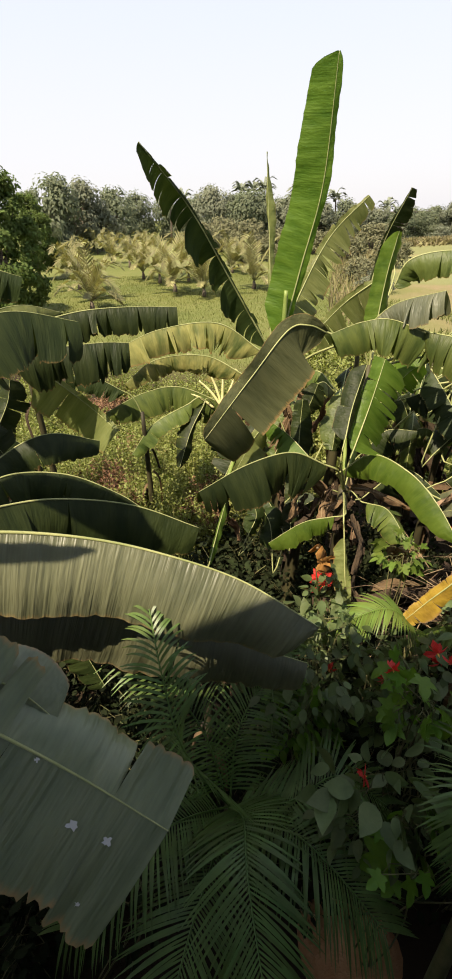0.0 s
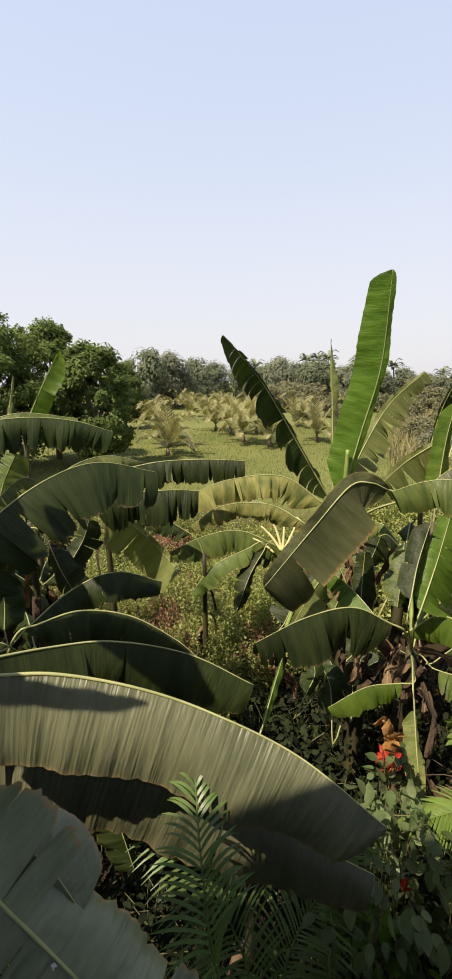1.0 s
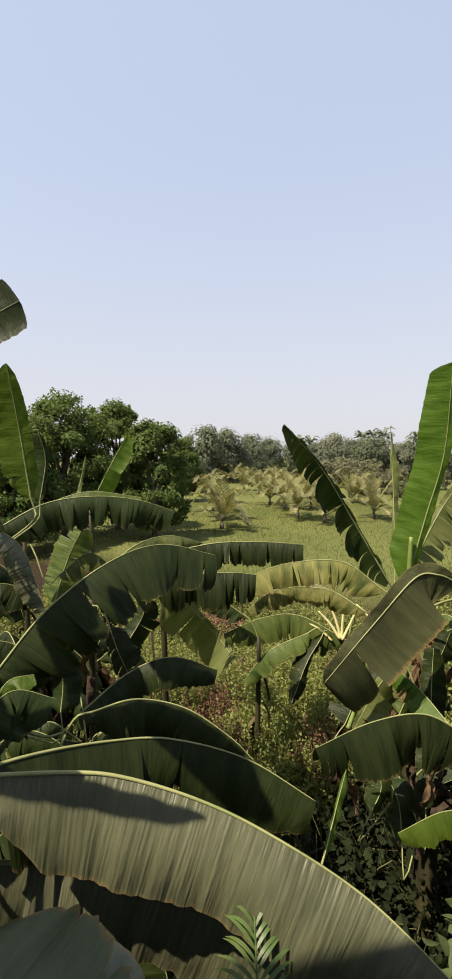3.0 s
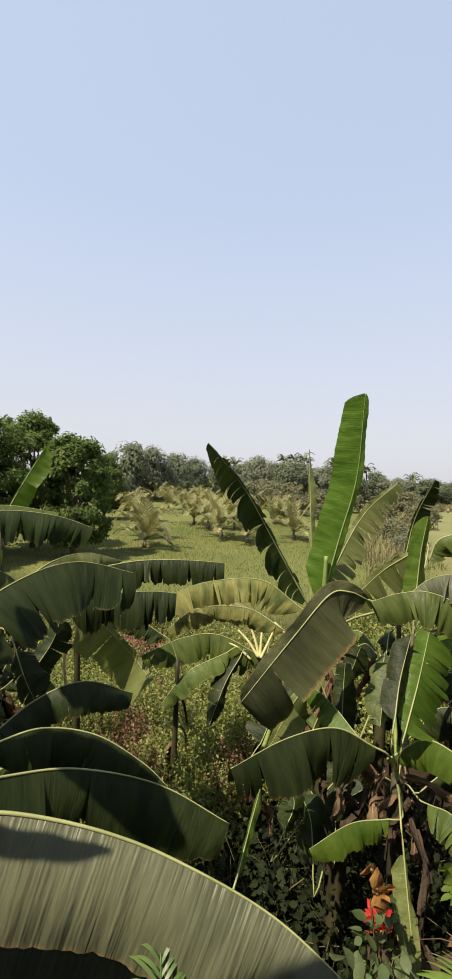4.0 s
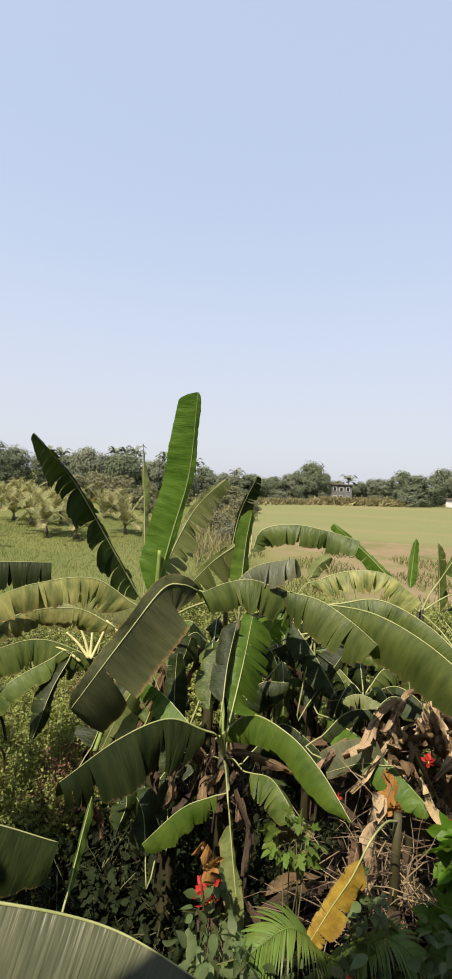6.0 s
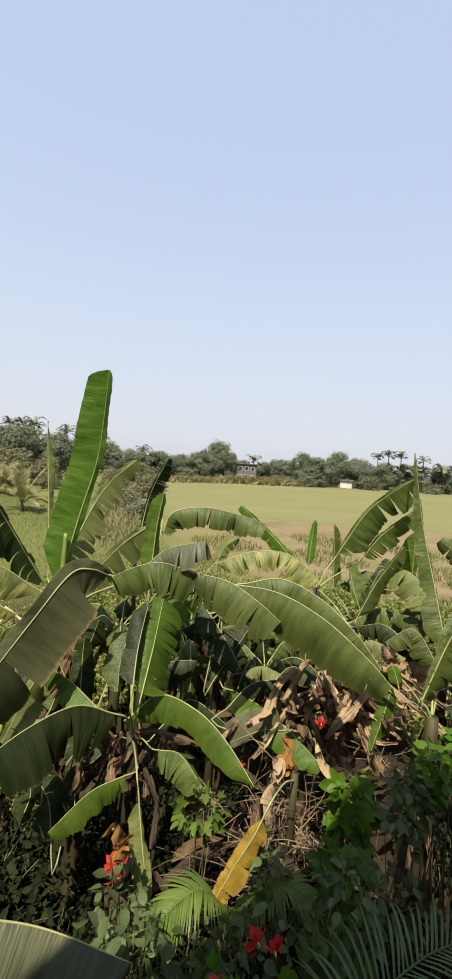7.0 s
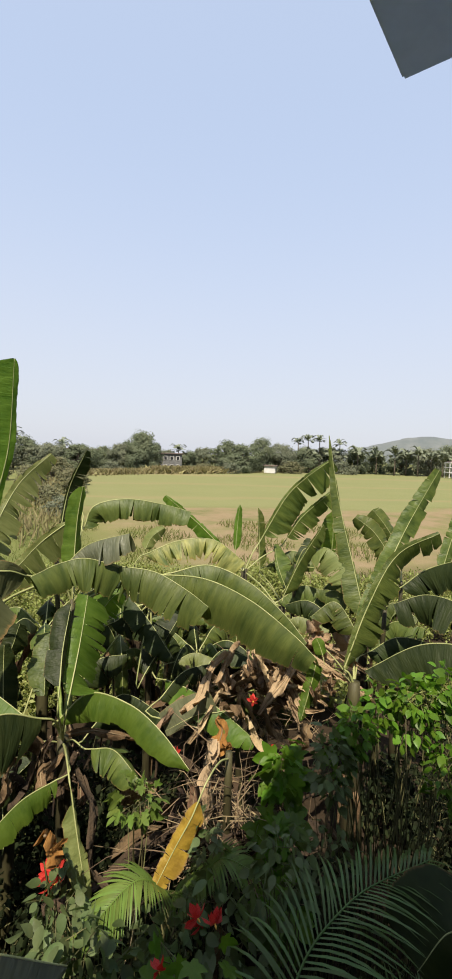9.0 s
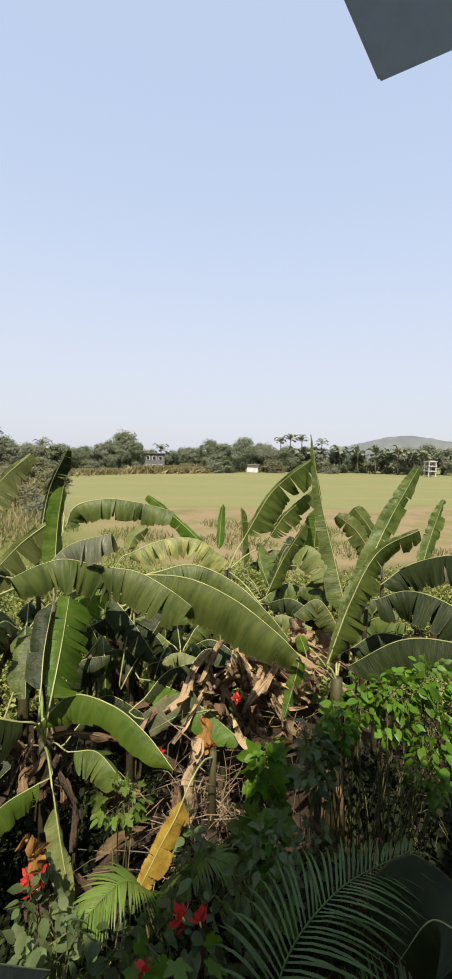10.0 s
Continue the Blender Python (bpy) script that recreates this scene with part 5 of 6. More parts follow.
leaf(plant, [(1.46, 2.09, 2.58), (1.40, 2.08, 2.50), (1.30, 2.09, 2.36), (1.17, 2.08, 2.20)], .10, .05, 20, 0, 4, .5, yellow, TILT)

plant = banana_plant((-0.08, 1.97, 2.34), .04)
leaf(plant, [(-0.04, 2.17, 2.62), (0.01, 2.37, 2.70), (0.07, 2.66, 2.75)], .01, .04, 20, 0, 0, .4, young, SIDE)

plant = banana_plant((2.05, 0.48, 2.35), .04)
leaf(plant, [(1.96, 0.69, 2.63), (1.91, 0.81, 2.63), (1.75, 0.86, 2.51)], .24, .24, 8, 0, 0, .6, dark, TILT)

# ---- the garden ----
areca_label = "feathery green garden palm in the shade"
garden_palm((0.05, 1.5, 0), (0.05, 1.35, 1.55), [
    ((-0.12, 1.15, 2.45), (-0.195, 1.245, 2.82), (-0.25, 1.42, 3.04), 0.25),
    ((0.12, 1.16, 1.85), (0.13, 0.90, 1.92), (0.19, 0.50, 1.80), 0.30),
    ((0.35, 1.25, 1.80), (0.62, 1.30, 1.95), (0.85, 1.20, 1.85), 0.27),
    ((0.30, 1.15, 1.80), (0.48, 0.98, 1.88), (0.72, 0.75, 1.76), 0.28),
    ((-0.20, 1.20, 1.75), (-0.45, 1.00, 1.85), (-0.70, 0.80, 1.70), 0.28),
    ((-0.10, 1.55, 2.0), (-0.45, 1.75, 2.45), (-0.75, 1.85, 2.55), 0.28),
    ((0.12, 1.60, 1.9), (0.35, 1.80, 2.2), (0.52, 1.98, 2.2), 0.26),
    ((-0.05, 1.0, 1.7), (-0.15, 0.7, 1.75), (-0.25, 0.4, 1.6), 0.3)], areca_label)
garden_palm((1.35, 2.3, 0), (1.33, 2.2, 1.95), [
    ((1.24, 2.10, 2.15), (1.05, 2.08, 2.32), (0.76, 2.02, 2.27), 0.18),
    ((1.45, 2.05, 2.12), (1.55, 1.95, 2.28), (1.68, 1.80, 2.24), 0.18)], "small palm among flowering bushes, lightened as if sunlit", bright_palm)
garden_palm((1.15, 0.75, 0), (1.10, 0.85, 2.05), [
    ((1.24, 1.10, 2.50), (1.62, 1.12, 2.68), (2.10, 1.00, 2.72), 0.32),
    ((1.05, 0.95, 2.45), (1.00, 0.90, 2.60), (0.92, 0.80, 2.52), 0.26),
    ((1.30, 0.80, 2.35), (1.60, 0.72, 2.45), (1.95, 0.60, 2.35), 0.32)], "dark feathery palm close to the house wall")

sunny_creeper, dusty_bush = "climbing vine with bright lobed green leaves", "grey-green flowering bush with oval leaves"
vine((2.38, 2.28, 2.26), (0.13, 0.12, 0.22), 46, 0.165, MAPLE, vine_leaf, sunny_creeper, 3, (2.38, 2.28), more=(((2.19, 2.11, 1.97), (0.15, 0.14, 0.26), 66), ((1.99, 1.92, 1.71), (0.14, 0.14, 0.22), 40)))
vine((2.85, 1.54, 3.07), (0.20, 0.16, 0.15), 170, 0.074, ROUND, vine_leaf, "sunlit arch of small-leaved green creeper", 4, (2.6, 1.6),
     more=(((2.46, 1.81, 2.63), (0.10, 0.10, 0.17), 70), ((2.53, 1.77, 2.83), (0.12, 0.12, 0.17), 90), ((2.73, 1.71, 2.96), (0.16, 0.14, 0.16), 120), ((3.04, 1.4, 3.14), (0.20, 0.18, 0.14), 130),
           ((2.93, 1.3, 2.88), (0.15, 0.15, 0.20), 120), ((2.83, 1.28, 2.64), (0.13, 0.14, 0.20), 90), ((2.83, 1.54, 2.88), (0.18, 0.14, 0.12), 70)))
vine((2.34, 1.80, 2.62), (0.14, 0.13, 0.26), 190, 0.075, ROUND, oval_leaf, "dusty grey-green creeper over old stems", 6, (2.3, 1.85), more=(((2.20, 1.66, 2.20), (0.16, 0.14, 0.24), 60),))
vine((1.62, 1.55, 2.50), (0.20, 0.15, 0.28), 150, 0.075, ROUND, oval_leaf, "grey-green creeper on dry stalks", 13, (1.6, 1.55))
vine((0.98, 1.42, 2.42), (0.17, 0.16, 0.22), 44, 0.095, MAPLE, vine_leaf, "bright green flowering bush top", 7, (1.0, 1.4), name="flowering_bush")
vine((0.62, 1.85, 2.15), (0.42, 0.32, 0.42), 400, 0.085, ROUND, oval_leaf, dusty_bush, 8, (0.7, 1.8), name="flowering_bush")
vine((1.28, 1.75, 1.95), (0.42, 0.32, 0.42), 400, 0.085, ROUND, oval_leaf, dusty_bush, 9, (1.2, 1.8), name="flowering_bush")
vine((0.80, 1.15, 2.00), (0.36, 0.24, 0.26), 130, 0.125, ROUND, oval_leaf, "grey-green bush with large oval leaves", 10, (0.9, 1.2), name="flowering_bush")
vine((0.92, 0.93, 2.05), (0.26, 0.16, 0.20), 24, 0.14, MAPLE, vine_leaf, "creeper with broad lobed green leaves", 11, (0.95, 1.0))
vine((1.25, 2.46, 2.44), (0.15, 0.12, 0.17), 46, 0.085, MAPLE, bright_palm, "sunlit sprig of lobed creeper leaves", 12, (1.3, 2.5))
vine((1.50, 2.05, 2.25), (0.10, 0.10, 0.30), 55, 0.07, ROUND, oval_leaf, "dark green creeper on a dry stalk", 14, (1.5, 2.1))
vine((0.48, 1.72, 1.80), (0.30, 0.22, 0.25), 200, 0.075, ROUND, vine_leaf, "low sunlit green bush under the palms", 15, (0.5, 1.75), name="low_bush")
vine((0.76, 2.45, 1.95), (0.13, 0.14, 0.42), 150, 0.08, ROUND, oval_leaf, dusty_bush, 16, (0.78, 2.5), name="flowering_bush")

for k, (place, size) in enumerate([((0.77, 2.64, 2.08), 0.13), ((0.79, 2.63, 2.00), 0.15), ((0.67, 1.85, 2.06), 0.07), ((1.04, 1.72, 2.12), 0.07), ((0.67, 1.16, 2.22), 0.075),
                                   ((1.30, 1.80, 2.16), 0.09), ((1.86, 3.00, 2.22), 0.08), ((2.67, 2.98, 2.41), 0.09), ((2.38, 2.45, 2.36), 0.08),
                                   ((1.06, 1.50, 2.62), 0.09), ((1.12, 1.45, 2.60), 0.09), ((0.84, 1.45, 2.58), 0.07), ((0.92, 1.66, 2.22), 0.06)]):
    red_flower(place, size * 0.72, 30 + k)

# undergrowth at the foot of the house and between the stems, shade put into its colour
rng = np.random.default_rng(11)
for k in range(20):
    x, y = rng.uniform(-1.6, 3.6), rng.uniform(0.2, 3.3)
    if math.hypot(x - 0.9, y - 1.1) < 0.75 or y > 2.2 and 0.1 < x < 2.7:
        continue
    vine((x, y, rng.uniform(0.35, 1.1)), (0.42, 0.42, 0.42), 260, 0.075, OVAL, shade_leaf, "low undergrowth with deep shade in its colour", 500 + k, name="undergrowth_bush")

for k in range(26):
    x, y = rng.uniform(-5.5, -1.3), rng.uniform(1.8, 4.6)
    vine((x, y, rng.uniform(0.4, 0.9)), (0.55, 0.55, 0.5), 280, 0.08, OVAL, shade_leaf, "low undergrowth with deep shade in its colour", 540 + k, name="undergrowth_bush")

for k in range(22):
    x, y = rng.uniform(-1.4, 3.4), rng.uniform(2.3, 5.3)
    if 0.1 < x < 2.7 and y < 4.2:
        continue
    vine((x, y, rng.uniform(0.25, 0.6)), (0.5, 0.5, 0.4), 260, 0.08, OVAL, shade_leaf, "low undergrowth with deep shade in its colour", 580 + k, name="undergrowth_bush")

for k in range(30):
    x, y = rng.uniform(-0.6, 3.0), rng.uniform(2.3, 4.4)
    vine((x, y, rng.uniform(0.3, 0.85)), (0.45, 0.45, 0.4), 300, 0.085, OVAL, shade_leaf, "low undergrowth with deep shade in its colour", 680 + k, name="undergrowth_bush")

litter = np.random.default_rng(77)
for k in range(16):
    vine((litter.uniform(0.1, 2.5), litter.uniform(4.2, 5.8), litter.uniform(0.25, 0.8)), (0.45, 0.45, 0.42), 260, 0.085, OVAL, shade_leaf, "low undergrowth with deep shade in its colour", 780 + k, name="undergrowth_bush")

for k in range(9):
    vine((rng.uniform(2.2, 3.7), rng.uniform(0.5, 1.4), rng.uniform(0.6, 1.5)), (0.4, 0.4, 0.45), 300, 0.085, OVAL, shade_leaf, "undergrowth against the house wall, shade in its colour", 620 + k, name="undergrowth_bush")

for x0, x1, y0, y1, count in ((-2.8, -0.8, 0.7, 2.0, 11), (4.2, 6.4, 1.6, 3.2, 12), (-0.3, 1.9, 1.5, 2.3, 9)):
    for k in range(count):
        vine((rng.uniform(x0, x1), rng.uniform(y0, y1), rng.uniform(0.35, 0.9)), (0.42, 0.42, 0.42), 260, 0.085, OVAL, shade_leaf, "low undergrowth with deep shade in its colour", 640 + k + int(x0 * 7), name="undergrowth_bush")

# waist-high herbs in the clearing behind the near bananas
green_herb, brown_herb = "waist-high bright green herb in a clearing", "waist-high brown drying herb in a clearing"
rng = np.random.default_rng(5)
for k in range(96):
    x, y = rng.uniform(-8.5, 1.4), rng.uniform(5.3, 12.0)
    if y < 6.4 and x < -2.6:
        continue
    brown = abs(x + 1.75 + 0.25 * (y - 6.6)) < 0.42 or rng.random() < 0.05
    herb(x, y, rng.uniform(0.95, 1.45) * (0.8 if brown else 1), rng.uniform(0.9, 1.3), dry_herb if brown else herb_leaf, brown_herb if brown else green_herb, 100 + k, 40, 0.062)
for k in range(34):
    herb(rng.uniform(-4.2, -0.2), rng.uniform(4.8, 6.1), rng.uniform(0.8, 1.25), rng.uniform(0.8, 1.1), herb_leaf if k % 5 else dry_herb, green_herb if k % 5 else brown_herb, 900 + k, 66, 0.046)
for k in range(105):
    r, a = rng.uniform(8.0, 16.5), rng.uniform(8, 68)
    x, y = r * math.sin(radians(a)), r * math.cos(radians(a))
    herb(x, y, rng.uniform(0.5, 1.2), rng.uniform(1.1, 2.0), herb_leaf, "low green weeds between banana plants", 700 + k, 28, 0.1)

for k in range(34):
    herb(rng.uniform(-1.6, 0.6), rng.uniform(5.4, 8.2), rng.uniform(1.1, 1.5), rng.uniform(0.8, 1.1), dry_herb if k % 12 == 0 else herb_leaf, brown_herb if k % 12 == 0 else green_herb, 1000 + k, 66, 0.046)

for x, y in ((-1.62, 5.9), (-1.5, 6.3), (-1.85, 6.6), (-1.35, 5.6), (-0.35, 5.55), (-0.2, 5.95)):
    herb(x, y, 1.22, 0.75, dry_herb, brown_herb, 1200 + int(x * 50), 84, 0.042)
for k in range(36):
    herb(rng.uniform(-3.4, 0.8), rng.uniform(5.6, 9.0), rng.uniform(1.0, 1.4), rng.uniform(0.9, 1.2), herb_leaf, green_herb, 1100 + k, 60, 0.046)

# brown leaves: hanging at the stems, and in a heap between the plants
for k in range(84):
    dead_leaf((3.5 + rng.normal(0, 0.42), 3.62 + rng.normal(0, 0.3), 2.30 + rng.normal(0, 0.16)), (rng.normal(0, 0.4), rng.normal(0, 0.3), -rng.uniform(0.15, 0.45)), rng.uniform(0.03, 0.065), 600 + k, material=dead_pale if k % 4 else dead)
for k in range(10):
    dead_leaf((1.1 + rng.normal(0, 0.2), 3.55 + rng.normal(0, 0.18), 2.2 + rng.normal(0, 0.15)), (rng.normal(0, 0.3), rng.normal(0, 0.25), -rng.uniform(0.15, 0.4)), 0.04, 330 + k, material=dead if k % 3 == 0 else dead_in_shade)
for k in range(10):
    dead_leaf((0.62 + rng.normal(0, 0.22), 4.7 + rng.normal(0, 0.15), 2.6 + rng.normal(0, 0.25)), (rng.normal(0, 0.25), rng.normal(0, 0.2), -rng.uniform(0.6, 1.1)), 0.08, 350 + k)
for k in range(18):
    dead_leaf((2.4 + rng.normal(0, 0.4), 2.95 + rng.normal(0, 0.3), 1.75 + rng.normal(0, 0.2)), (rng.normal(0, 0.6), rng.normal(0, 0.4), -rng.uniform(0.1, 0.5)), rng.uniform(0.04, 0.08), 370 + k, material=dead_in_shade if k % 2 else dead)
dead_leaf((5.3, 4.2, 2.45), (0.08, -0.05, -0.65), 0.17, 401, material=dead_pale)
dead_leaf((2.95, 2.57, 2.3), (-0.15, -0.05, -0.25), 0.08, 402)
dead_leaf((1.95, 2.62, 2.50), (-0.35, -0.30, -0.34), 0.08, 403, material=dead_pale)
dead_leaf((1.62, 2.35, 2.45), (-0.05, -0.1, -0.45), 0.06, 404)
dead_leaf((2.04, 2.70, 2.60), (0.08, -0.10, -0.20), 0.06, 405, material=rust)
dead_leaf((0.64, 2.32, 2.62), (0.05, -0.05, -0.16), 0.07, 406, material=rust)
dead_leaf((3.92, 3.40, 2.78), (0.10, -0.05, -0.35), 0.13, 407, material=dead_pale)
for k in range(7):
    dead_leaf((1.0 + rng.normal(0, 0.16), 3.5 + rng.normal(0, 0.12), 2.25 + rng.normal(0, 0.15)), (rng.normal(0, 0.15), rng.normal(0, 0.15), -rng.uniform(0.2, 0.45)), rng.uniform(0.03, 0.05), 440 + k, material=dead_in_shade if k % 3 else dead)
for k in range(6):
    dead_leaf((0.1 + rng.normal(0, 0.25), 4.5 + rng.normal(0, 0.3), 1.9 + rng.normal(0, 0.25)), (rng.normal(0, 0.2), rng.normal(0, 0.2), -rng.uniform(0.4, 0.8)), rng.uniform(0.05, 0.08), 470 + k, material=dead_in_shade if k % 2 else dead)
for k in range(20):
    dead_leaf((rng.uniform(-1.5, 5.5), rng.uniform(2.6, 6.5), 0.12), (rng.normal(0, 0.6), rng.normal(0, 0.5), -0.02), 0.16, 420 + k, "leaf litter", dead_in_shade)


def soil_heap(x, y, wide, high):
    """A low heap of red earth."""
    verts, faces, rings, spokes = [(0, 0, high)], [], 9, 26
    for r in range(1, rings + 1):
        for k in range(spokes):
            a, u = 2 * math.pi * k / spokes, r / rings
            rr = wide * u * (1 + 0.12 * math.sin(3 * a + 1) * u)
            verts.append((rr * math.cos(a), rr * math.sin(a), high * (1 - u * u) * (1 + 0.2 * noise.noise((rr * math.cos(a) * 6, rr * math.sin(a) * 6, 1))) - 0.06 * u))
    faces += [(0, 1 + k, 1 + (k + 1) % spokes) for k in range(spokes)]
    for r in range(rings - 1):
        for k in range(spokes):
            p, q = 1 + r * spokes, 1 + (r + 1) * spokes
            faces.append((p + k, q + k, q + (k + 1) % spokes, p + (k + 1) % spokes))
    ob = thing("soil_heap", (x, y, 0), "low heap of red laterite soil at the house", "soil")
    part("mound", mesh_of("mound", verts, faces, red_soil), ob)


soil_heap(0.84, 1.08, 0.36, 0.32)


def stalk_heap(center, radii, count, seed):
    """Loose heap of dry stalks, too many to count."""
    rng = np.random.default_rng(seed)
    pieces = []
    for k in range(count):
        a = np.array(center) + rng.normal(0, 0.55, 3) * radii
        d = unit(rng.normal(0, 1, 3) * (1, 1, 0.55)) * rng.uniform(0.2, 0.75)
        pieces.append(tube(spline([a, a + d * 0.5 + rng.normal(0, 0.04, 3), a + d + (0, 0, -0.08)], 5)[0], np.linspace(0.005, 0.002, 5), 4))
    tagged(new("dry_stalks", mesh_of("dry_stalks", *merge(pieces), straw)), "tangled heap of dry brown stalks", "dry stalks", kind="stuff")


stalk_heap((1.95, 2.5, 1.85), (0.42, 0.35, 0.45), 240, 1)
stalk_heap((3.5, 3.7, 1.4), (0.7, 0.5, 0.6), 160, 2)

# ---- fields and the tree line ----
# x, y, height, crown width, kind
tree(-15.1, 22.4, 8.4, 6.3, 'near')
tree(-14.0, 26.5, 8.4, 5.0, 'near')
tree(-10.3, 23.9, 6.9, 4.3, 'near')
tree(-15.0, 18.7, 6.4, 4.0, 'near')
tree(-16.3, 45.1, 6.8, 4.0, 'near')
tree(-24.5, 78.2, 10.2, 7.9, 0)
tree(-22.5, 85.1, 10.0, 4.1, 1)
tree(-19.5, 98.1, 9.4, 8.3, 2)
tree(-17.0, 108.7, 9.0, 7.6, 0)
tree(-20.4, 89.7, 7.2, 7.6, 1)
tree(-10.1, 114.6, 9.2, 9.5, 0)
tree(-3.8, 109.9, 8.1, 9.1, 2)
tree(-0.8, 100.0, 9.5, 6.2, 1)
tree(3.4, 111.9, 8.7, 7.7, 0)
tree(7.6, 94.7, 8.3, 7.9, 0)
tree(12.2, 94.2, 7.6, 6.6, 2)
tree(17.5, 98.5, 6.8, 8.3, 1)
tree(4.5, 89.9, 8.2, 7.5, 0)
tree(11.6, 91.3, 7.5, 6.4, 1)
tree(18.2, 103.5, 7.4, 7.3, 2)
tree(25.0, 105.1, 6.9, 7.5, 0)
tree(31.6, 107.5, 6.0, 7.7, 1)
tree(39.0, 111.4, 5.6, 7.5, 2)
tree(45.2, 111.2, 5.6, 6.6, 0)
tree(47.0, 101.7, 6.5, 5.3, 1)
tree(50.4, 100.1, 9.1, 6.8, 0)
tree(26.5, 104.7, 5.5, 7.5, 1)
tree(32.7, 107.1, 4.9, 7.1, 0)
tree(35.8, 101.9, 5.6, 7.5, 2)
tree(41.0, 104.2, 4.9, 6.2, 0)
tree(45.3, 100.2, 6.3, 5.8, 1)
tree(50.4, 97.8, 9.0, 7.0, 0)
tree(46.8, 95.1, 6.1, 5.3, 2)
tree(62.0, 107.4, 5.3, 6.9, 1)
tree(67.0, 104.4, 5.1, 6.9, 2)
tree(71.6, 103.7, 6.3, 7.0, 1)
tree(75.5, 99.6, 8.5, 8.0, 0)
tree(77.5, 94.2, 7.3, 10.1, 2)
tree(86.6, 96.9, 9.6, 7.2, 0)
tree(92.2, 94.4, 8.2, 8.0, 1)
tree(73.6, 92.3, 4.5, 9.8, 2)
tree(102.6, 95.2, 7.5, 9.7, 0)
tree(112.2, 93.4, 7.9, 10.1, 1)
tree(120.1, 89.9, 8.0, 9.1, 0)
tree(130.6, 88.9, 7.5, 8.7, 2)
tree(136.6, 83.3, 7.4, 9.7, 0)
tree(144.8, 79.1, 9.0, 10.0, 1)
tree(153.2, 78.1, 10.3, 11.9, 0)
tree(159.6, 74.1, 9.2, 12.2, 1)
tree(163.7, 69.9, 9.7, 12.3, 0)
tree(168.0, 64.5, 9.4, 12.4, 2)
shrub(0.3, 78.0, 4.8, 7.6)
shrub(-2.6, 70.0, 4.0, 5.8)
shrub(4.2, 71.9, 4.5, 6.0)
shrub(6.9, 59.6, 3.2, 5.0)
shrub(2.3, 50.0, 2.6, 3.5)
shrub(19.9, 67.2, 3.4, 5.8)
shrub(13.8, 54.3, 2.8, 3.9)
shrub(15.8, 47.5, 2.8, 3.5)
shrub(20.6, 58.5, 1.9, 3.4)
shrub(10.7, 38.6, 1.7, 3.3)
shrub(10.2, 32.5, 1.3, 2.8)
shrub(12.7, 68.9, 3.1, 4.8)
shrub(1.6, 85.0, 3.7, 7.1)
shrub(4.2, 59.9, 2.8, 4.1)
shrub(6.5, 54.6, 1.9, 3.0)
shrub(63.7, 92.1, 2.2, 6.2)
shrub(58.8, 92.9, 1.6, 6.1)
shrub(39.5, 91.9, 2.4, 5.5)
shrub(27.7, 90.9, 2.2, 6.6)
shrub(21.0, 82.4, 1.6, 5.9)
shrub(68.7, 88.5, 2.7, 6.2)
shrub(91.5, 89.5, 3.3, 8.9)
shrub(110.0, 86.6, 3.7, 9.7)
# young coconut palms
field_palm(-7.5, 28.3)
field_palm(-8.4, 32.6)
field_palm(-10.7, 37.6)
field_palm(-13.7, 45.6)
field_palm(-15.8, 73.7)
field_palm(-19, 79.5)
field_palm(-9.9, 55.3)
field_palm(-6.7, 43.5)
field_palm(-4.9, 40.3)
field_palm(-3.2, 34.7)
field_palm(-6.3, 54.9)
field_palm(-10.6, 73.2)
field_palm(-2.6, 41)
field_palm(-1.1, 32.5)
field_palm(2.4, 35.4)
field_palm(1.1, 46.8)
field_palm(-13.2, 62.0)
coconut_palm(101.3, 96.7, 9.9)
coconut_palm(103.3, 94.5, 10.6)
coconut_palm(107.1, 93.3, 10.4)
coconut_palm(113.3, 90.5, 9.9)
coconut_palm(103.7, 94.0, 5.6, 1.5)
coconut_palm(109.1, 92.5, 5.8, 1.5)
coconut_palm(113.9, 91.3, 6.0, 1.5)
coconut_palm(117.4, 86.7, 6.8, 1.5)
coconut_palm(125.6, 85.6, 6.4, 1.5)
coconut_palm(126.9, 79.9, 7.0, 1.5)
coconut_palm(133.8, 80.2, 6.4, 1.5)
coconut_palm(132.1, 75.2, 7.4, 1.5)
coconut_palm(139.1, 74.8, 6.6, 1.5)
coconut_palm(138.9, 70.9, 6.4, 1.5)
coconut_palm(113.8, 94.6, 5.9)
coconut_palm(35.5, 112.6, 6.3)
coconut_palm(6.7, 104.8, 9.6)
coconut_palm(8.9, 105.7, 10.0)
coconut_palm(4.2, 103.9, 9.4)
coconut_palm(-9.7, 103.6, 8.5)
coconut_palm(22.9, 105.6, 8.0)
coconut_palm(-7.4, 111.8, 8.6)
coconut_palm(15.3, 103.9, 9.1)
coconut_palm(65.0, 106.7, 6.1)



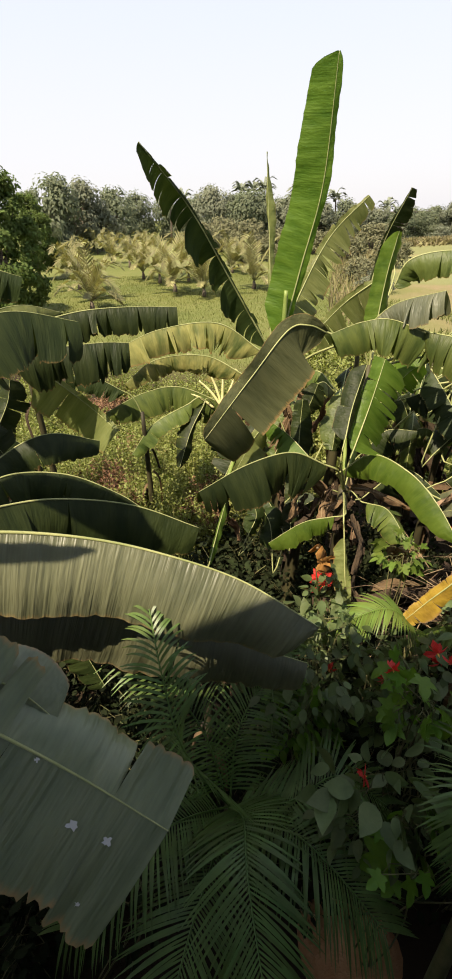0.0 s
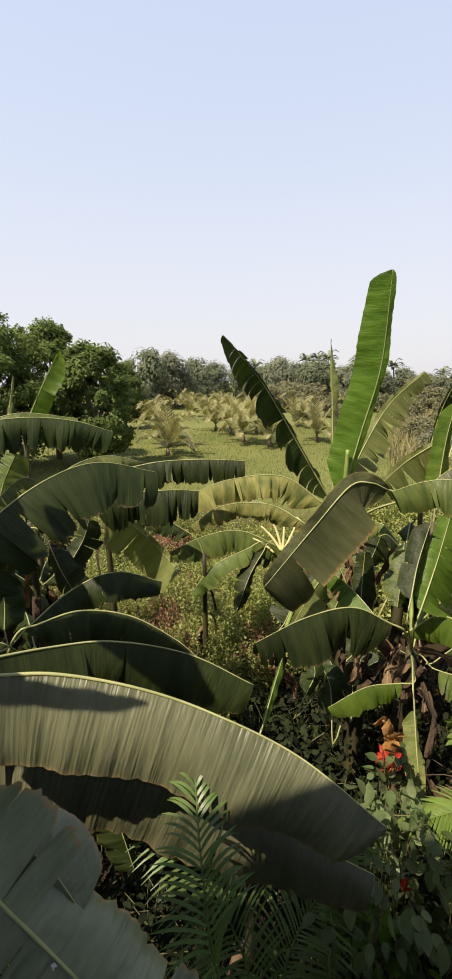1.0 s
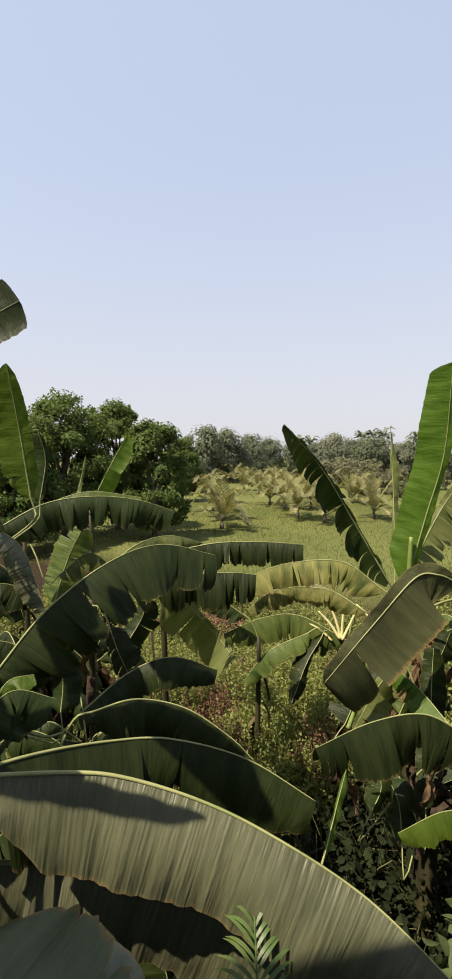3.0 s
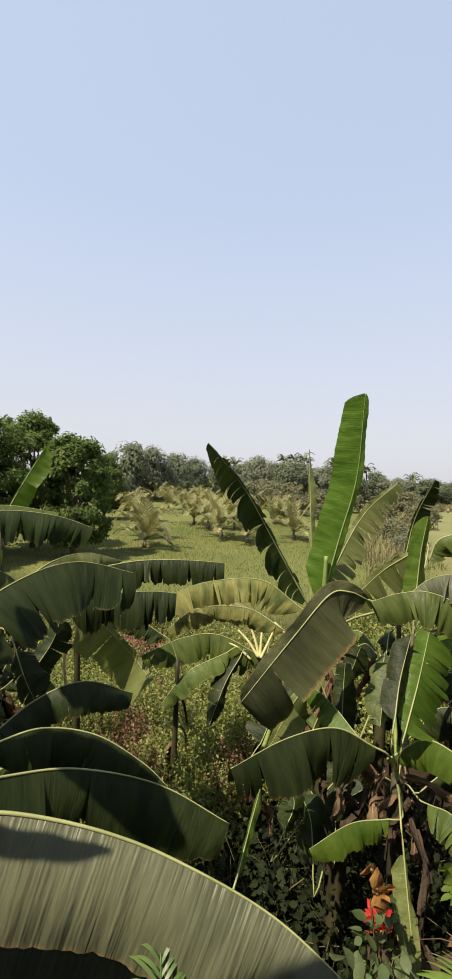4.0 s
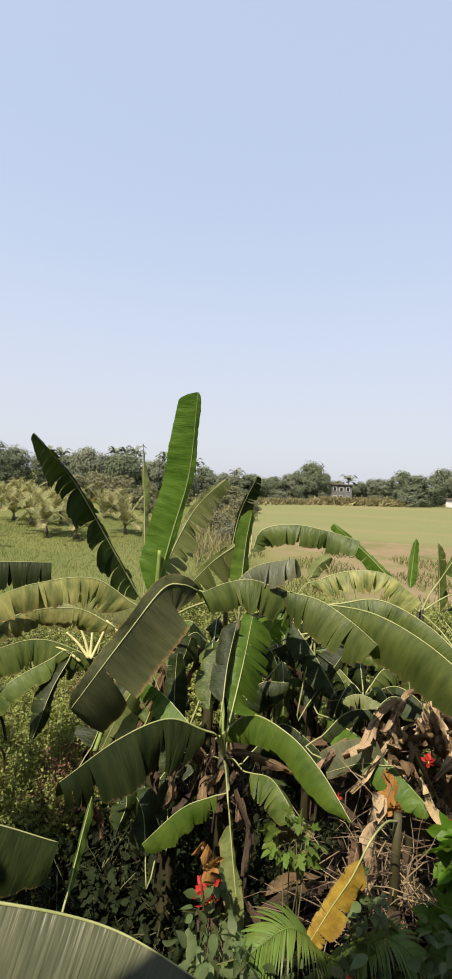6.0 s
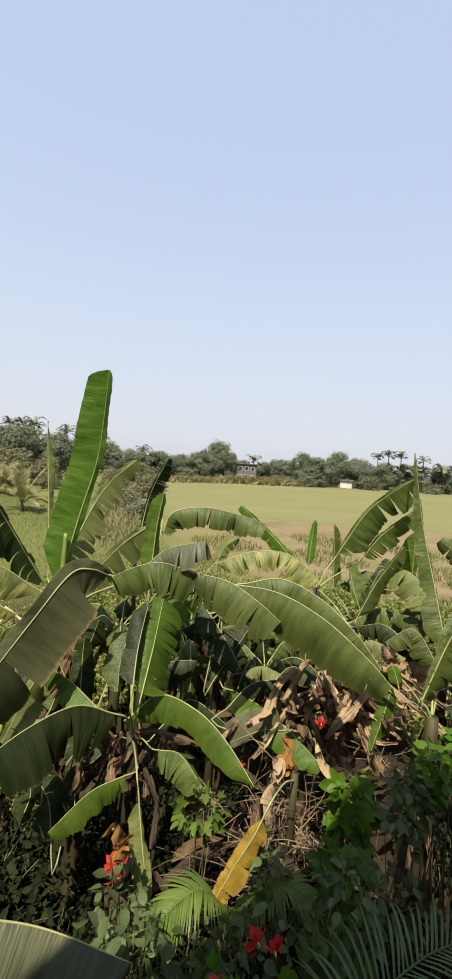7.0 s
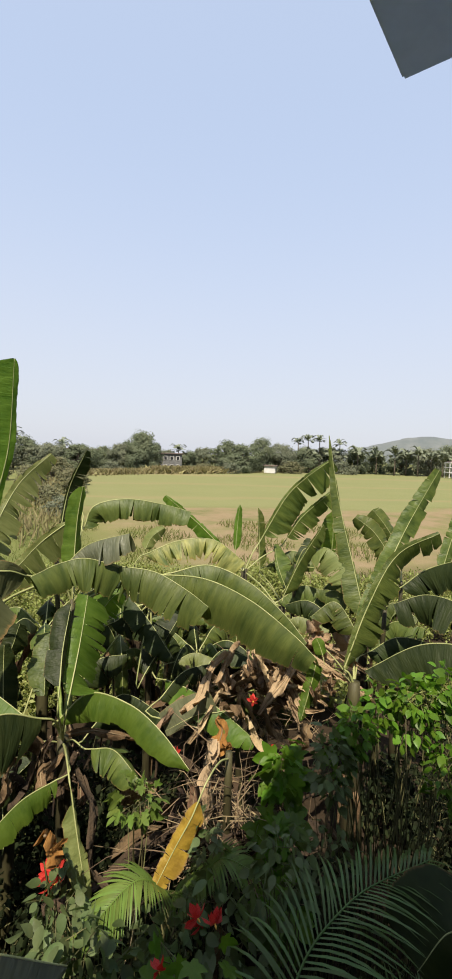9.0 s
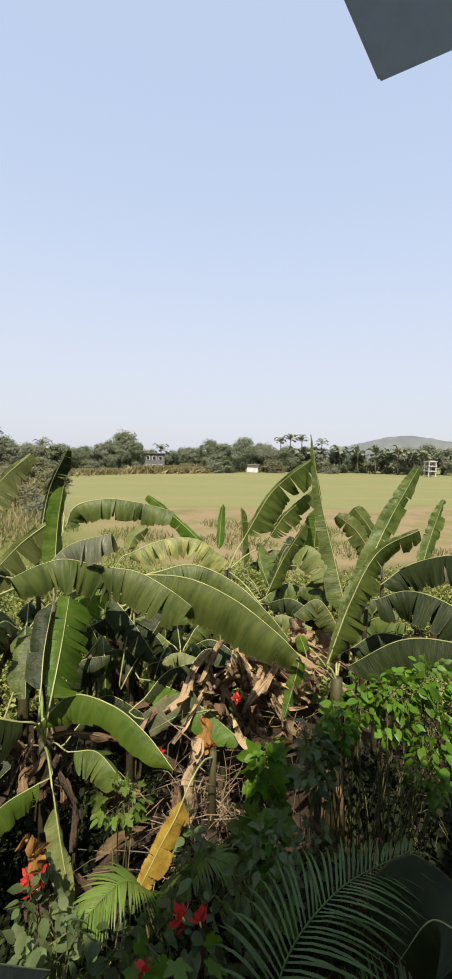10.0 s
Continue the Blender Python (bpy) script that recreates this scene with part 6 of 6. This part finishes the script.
def house(x, y, turn, size, storeys, label, wall=white_wall):
    """A small house with storeys, windows and a roof slab."""
    ob = thing("house", (x, y, 0), label, "house", "far houses")
    ob.matrix_world = Matrix.Translation((x, y, 0)) @ Euler((0, 0, radians(turn))).to_matrix().to_4x4()
    w, d, h = size
    box("wall", (w, d, h), (0, 0, h / 2), wall, ob, 0.03)
    box("roof", (w + 0.8, d + 0.8, 0.25), (0, 0, h + 0.125), roof_mat, ob, 0.03)
    for s in range(storeys):
        z = h * (s + 0.5) / storeys
        for k in range(3):
            xx = (k - 1) * w * 0.3
            win = box("window", (w * 0.17, 0.12, h / storeys * 0.5), (xx, -d / 2 - 0.02, z), white_wall, ob, 0.01)
            box("pane", (w * 0.13, 0.06, h / storeys * 0.42), (0, -0.06, 0), dark_glass, win, 0.0)


def tower(x, y, turn, label):
    """An open two-storey frame of white posts and slabs."""
    ob = thing("tower", (x, y, 0), label, "tower")
    ob.matrix_world = Matrix.Translation((x, y, 0)) @ Euler((0, 0, radians(turn))).to_matrix().to_4x4()
    for sx in (-1, 1):
        for sy in (-1, 1):
            box("post", (0.35, 0.35, 6.0), (sx * 1.9, sy * 1.9, 3.0), white_wall, ob, 0.02)
    for z in (2.2, 4.2, 6.1):
        box("slab", (4.6, 4.6, 0.3), (0, 0, z), white_wall, ob, 0.02)
    box("rail", (4.2, 0.12, 0.7), (0, -2.0, 4.75), white_wall, ob, 0.01)
    box("roof", (3.0, 3.0, 0.5), (0, 0, 6.5), roof_mat, ob, 0.1)
    ob.scale = (0.6, 0.6, 0.75)


tower(134.6, 66.2, 60, "white open two-storey concrete tower by palms")
house(62, 113, 30, (7, 6, 4.2), 2, "pale two-storey house behind far trees")
house(84.6, 90.7, 40, (3.6, 3.0, 1.9), 1, "small white shed at the field edge")
house(59.8, 101.8, -25, (5.2, 5, 4.2), 2, "dark brown two-storey house beside a far tree", dark_wall)
house(38.0, 108, 20, (7, 5, 4.5), 1, "pale house behind far trees")


def grass_field(name, n, xr, yr, size, seed, keep, material, label):
    rng = np.random.default_rng(seed)
    x, y = rng.uniform(*xr, n), rng.uniform(*yr, n)
    ok = keep(x, y)
    pts = np.stack([x[ok], y[ok], np.full(ok.sum(), -0.04)], axis=1)
    v, f = scatter(*BLADE, pts, np.tile((0.0, 0.0, 1.0), (len(pts), 1)), np.full(len(pts), size), rng, 0.35)
    tagged(new(name, mesh_of(name, v, f, material)), label, "grass", kind="stuff")


grass_field("grass", 90000, (-18, 30), (9, 46), 0.15, 8, lambda x, y: (y + 0.30 * x > 13) & (x - 0.12 * y < 6), grass_mat, "short green grass of the field")
grass_field("tall_grass", 9000, (4, 22), (22, 70), 0.75, 9, lambda x, y: np.abs(x - 0.27 * y) < 0.045 * y, dry_grass, "tall dry yellow grass at the field edge")
grass_field("weeds", 14000, (6, 24), (5, 30), 0.32, 10, lambda x, y: (x - 0.12 * y > 5) & (0.42 * x + 0.908 * y > 13) & (0.42 * x + 0.908 * y < 30) & (np.sin(x * 0.9) * np.cos(y * 0.7) > 0.1), grass_mat, "patches of green weeds on bare soil")


def grass_bank(name, start, end, n, size, seed):
    """A strip of dry grass along the far edge of the field."""
    rng = np.random.default_rng(seed)
    u = rng.uniform(0, 1, (n, 1))
    flat = np.array(start) * (1 - u) + np.array(end) * u + rng.normal(0, 1.6, (n, 2))
    pts = np.hstack([flat, np.full((n, 1), -0.05)])
    v, f = scatter(*BLADE, pts, np.tile((0.0, 0.0, 1.0), (n, 1)), np.full(n, size), rng, 0.3)
    v[:, :2] = (v[:, :2] - np.repeat(flat, 4, axis=0)) * 2.5 + np.repeat(flat, 4, axis=0)
    tagged(new(name, mesh_of(name, v, f, dry_grass)), "dry tan grass bank along the far field edge", "grass", kind="stuff")


grass_bank("dry_grass", (49.5, 89.2), (67.6, 90.8), 5000, 1.5, 21)
grass_bank("dry_grass", (114.5, 115.3), (136.1, 121.7), 3000, 1.6, 22)
grass_bank("dry_grass", (67.6, 90.8), (242.3, 118.5), 6000, 0.45, 23)
grass_bank("dry_grass", (25.7, 81.1), (49.5, 89.2), 4000, 1.0, 24)
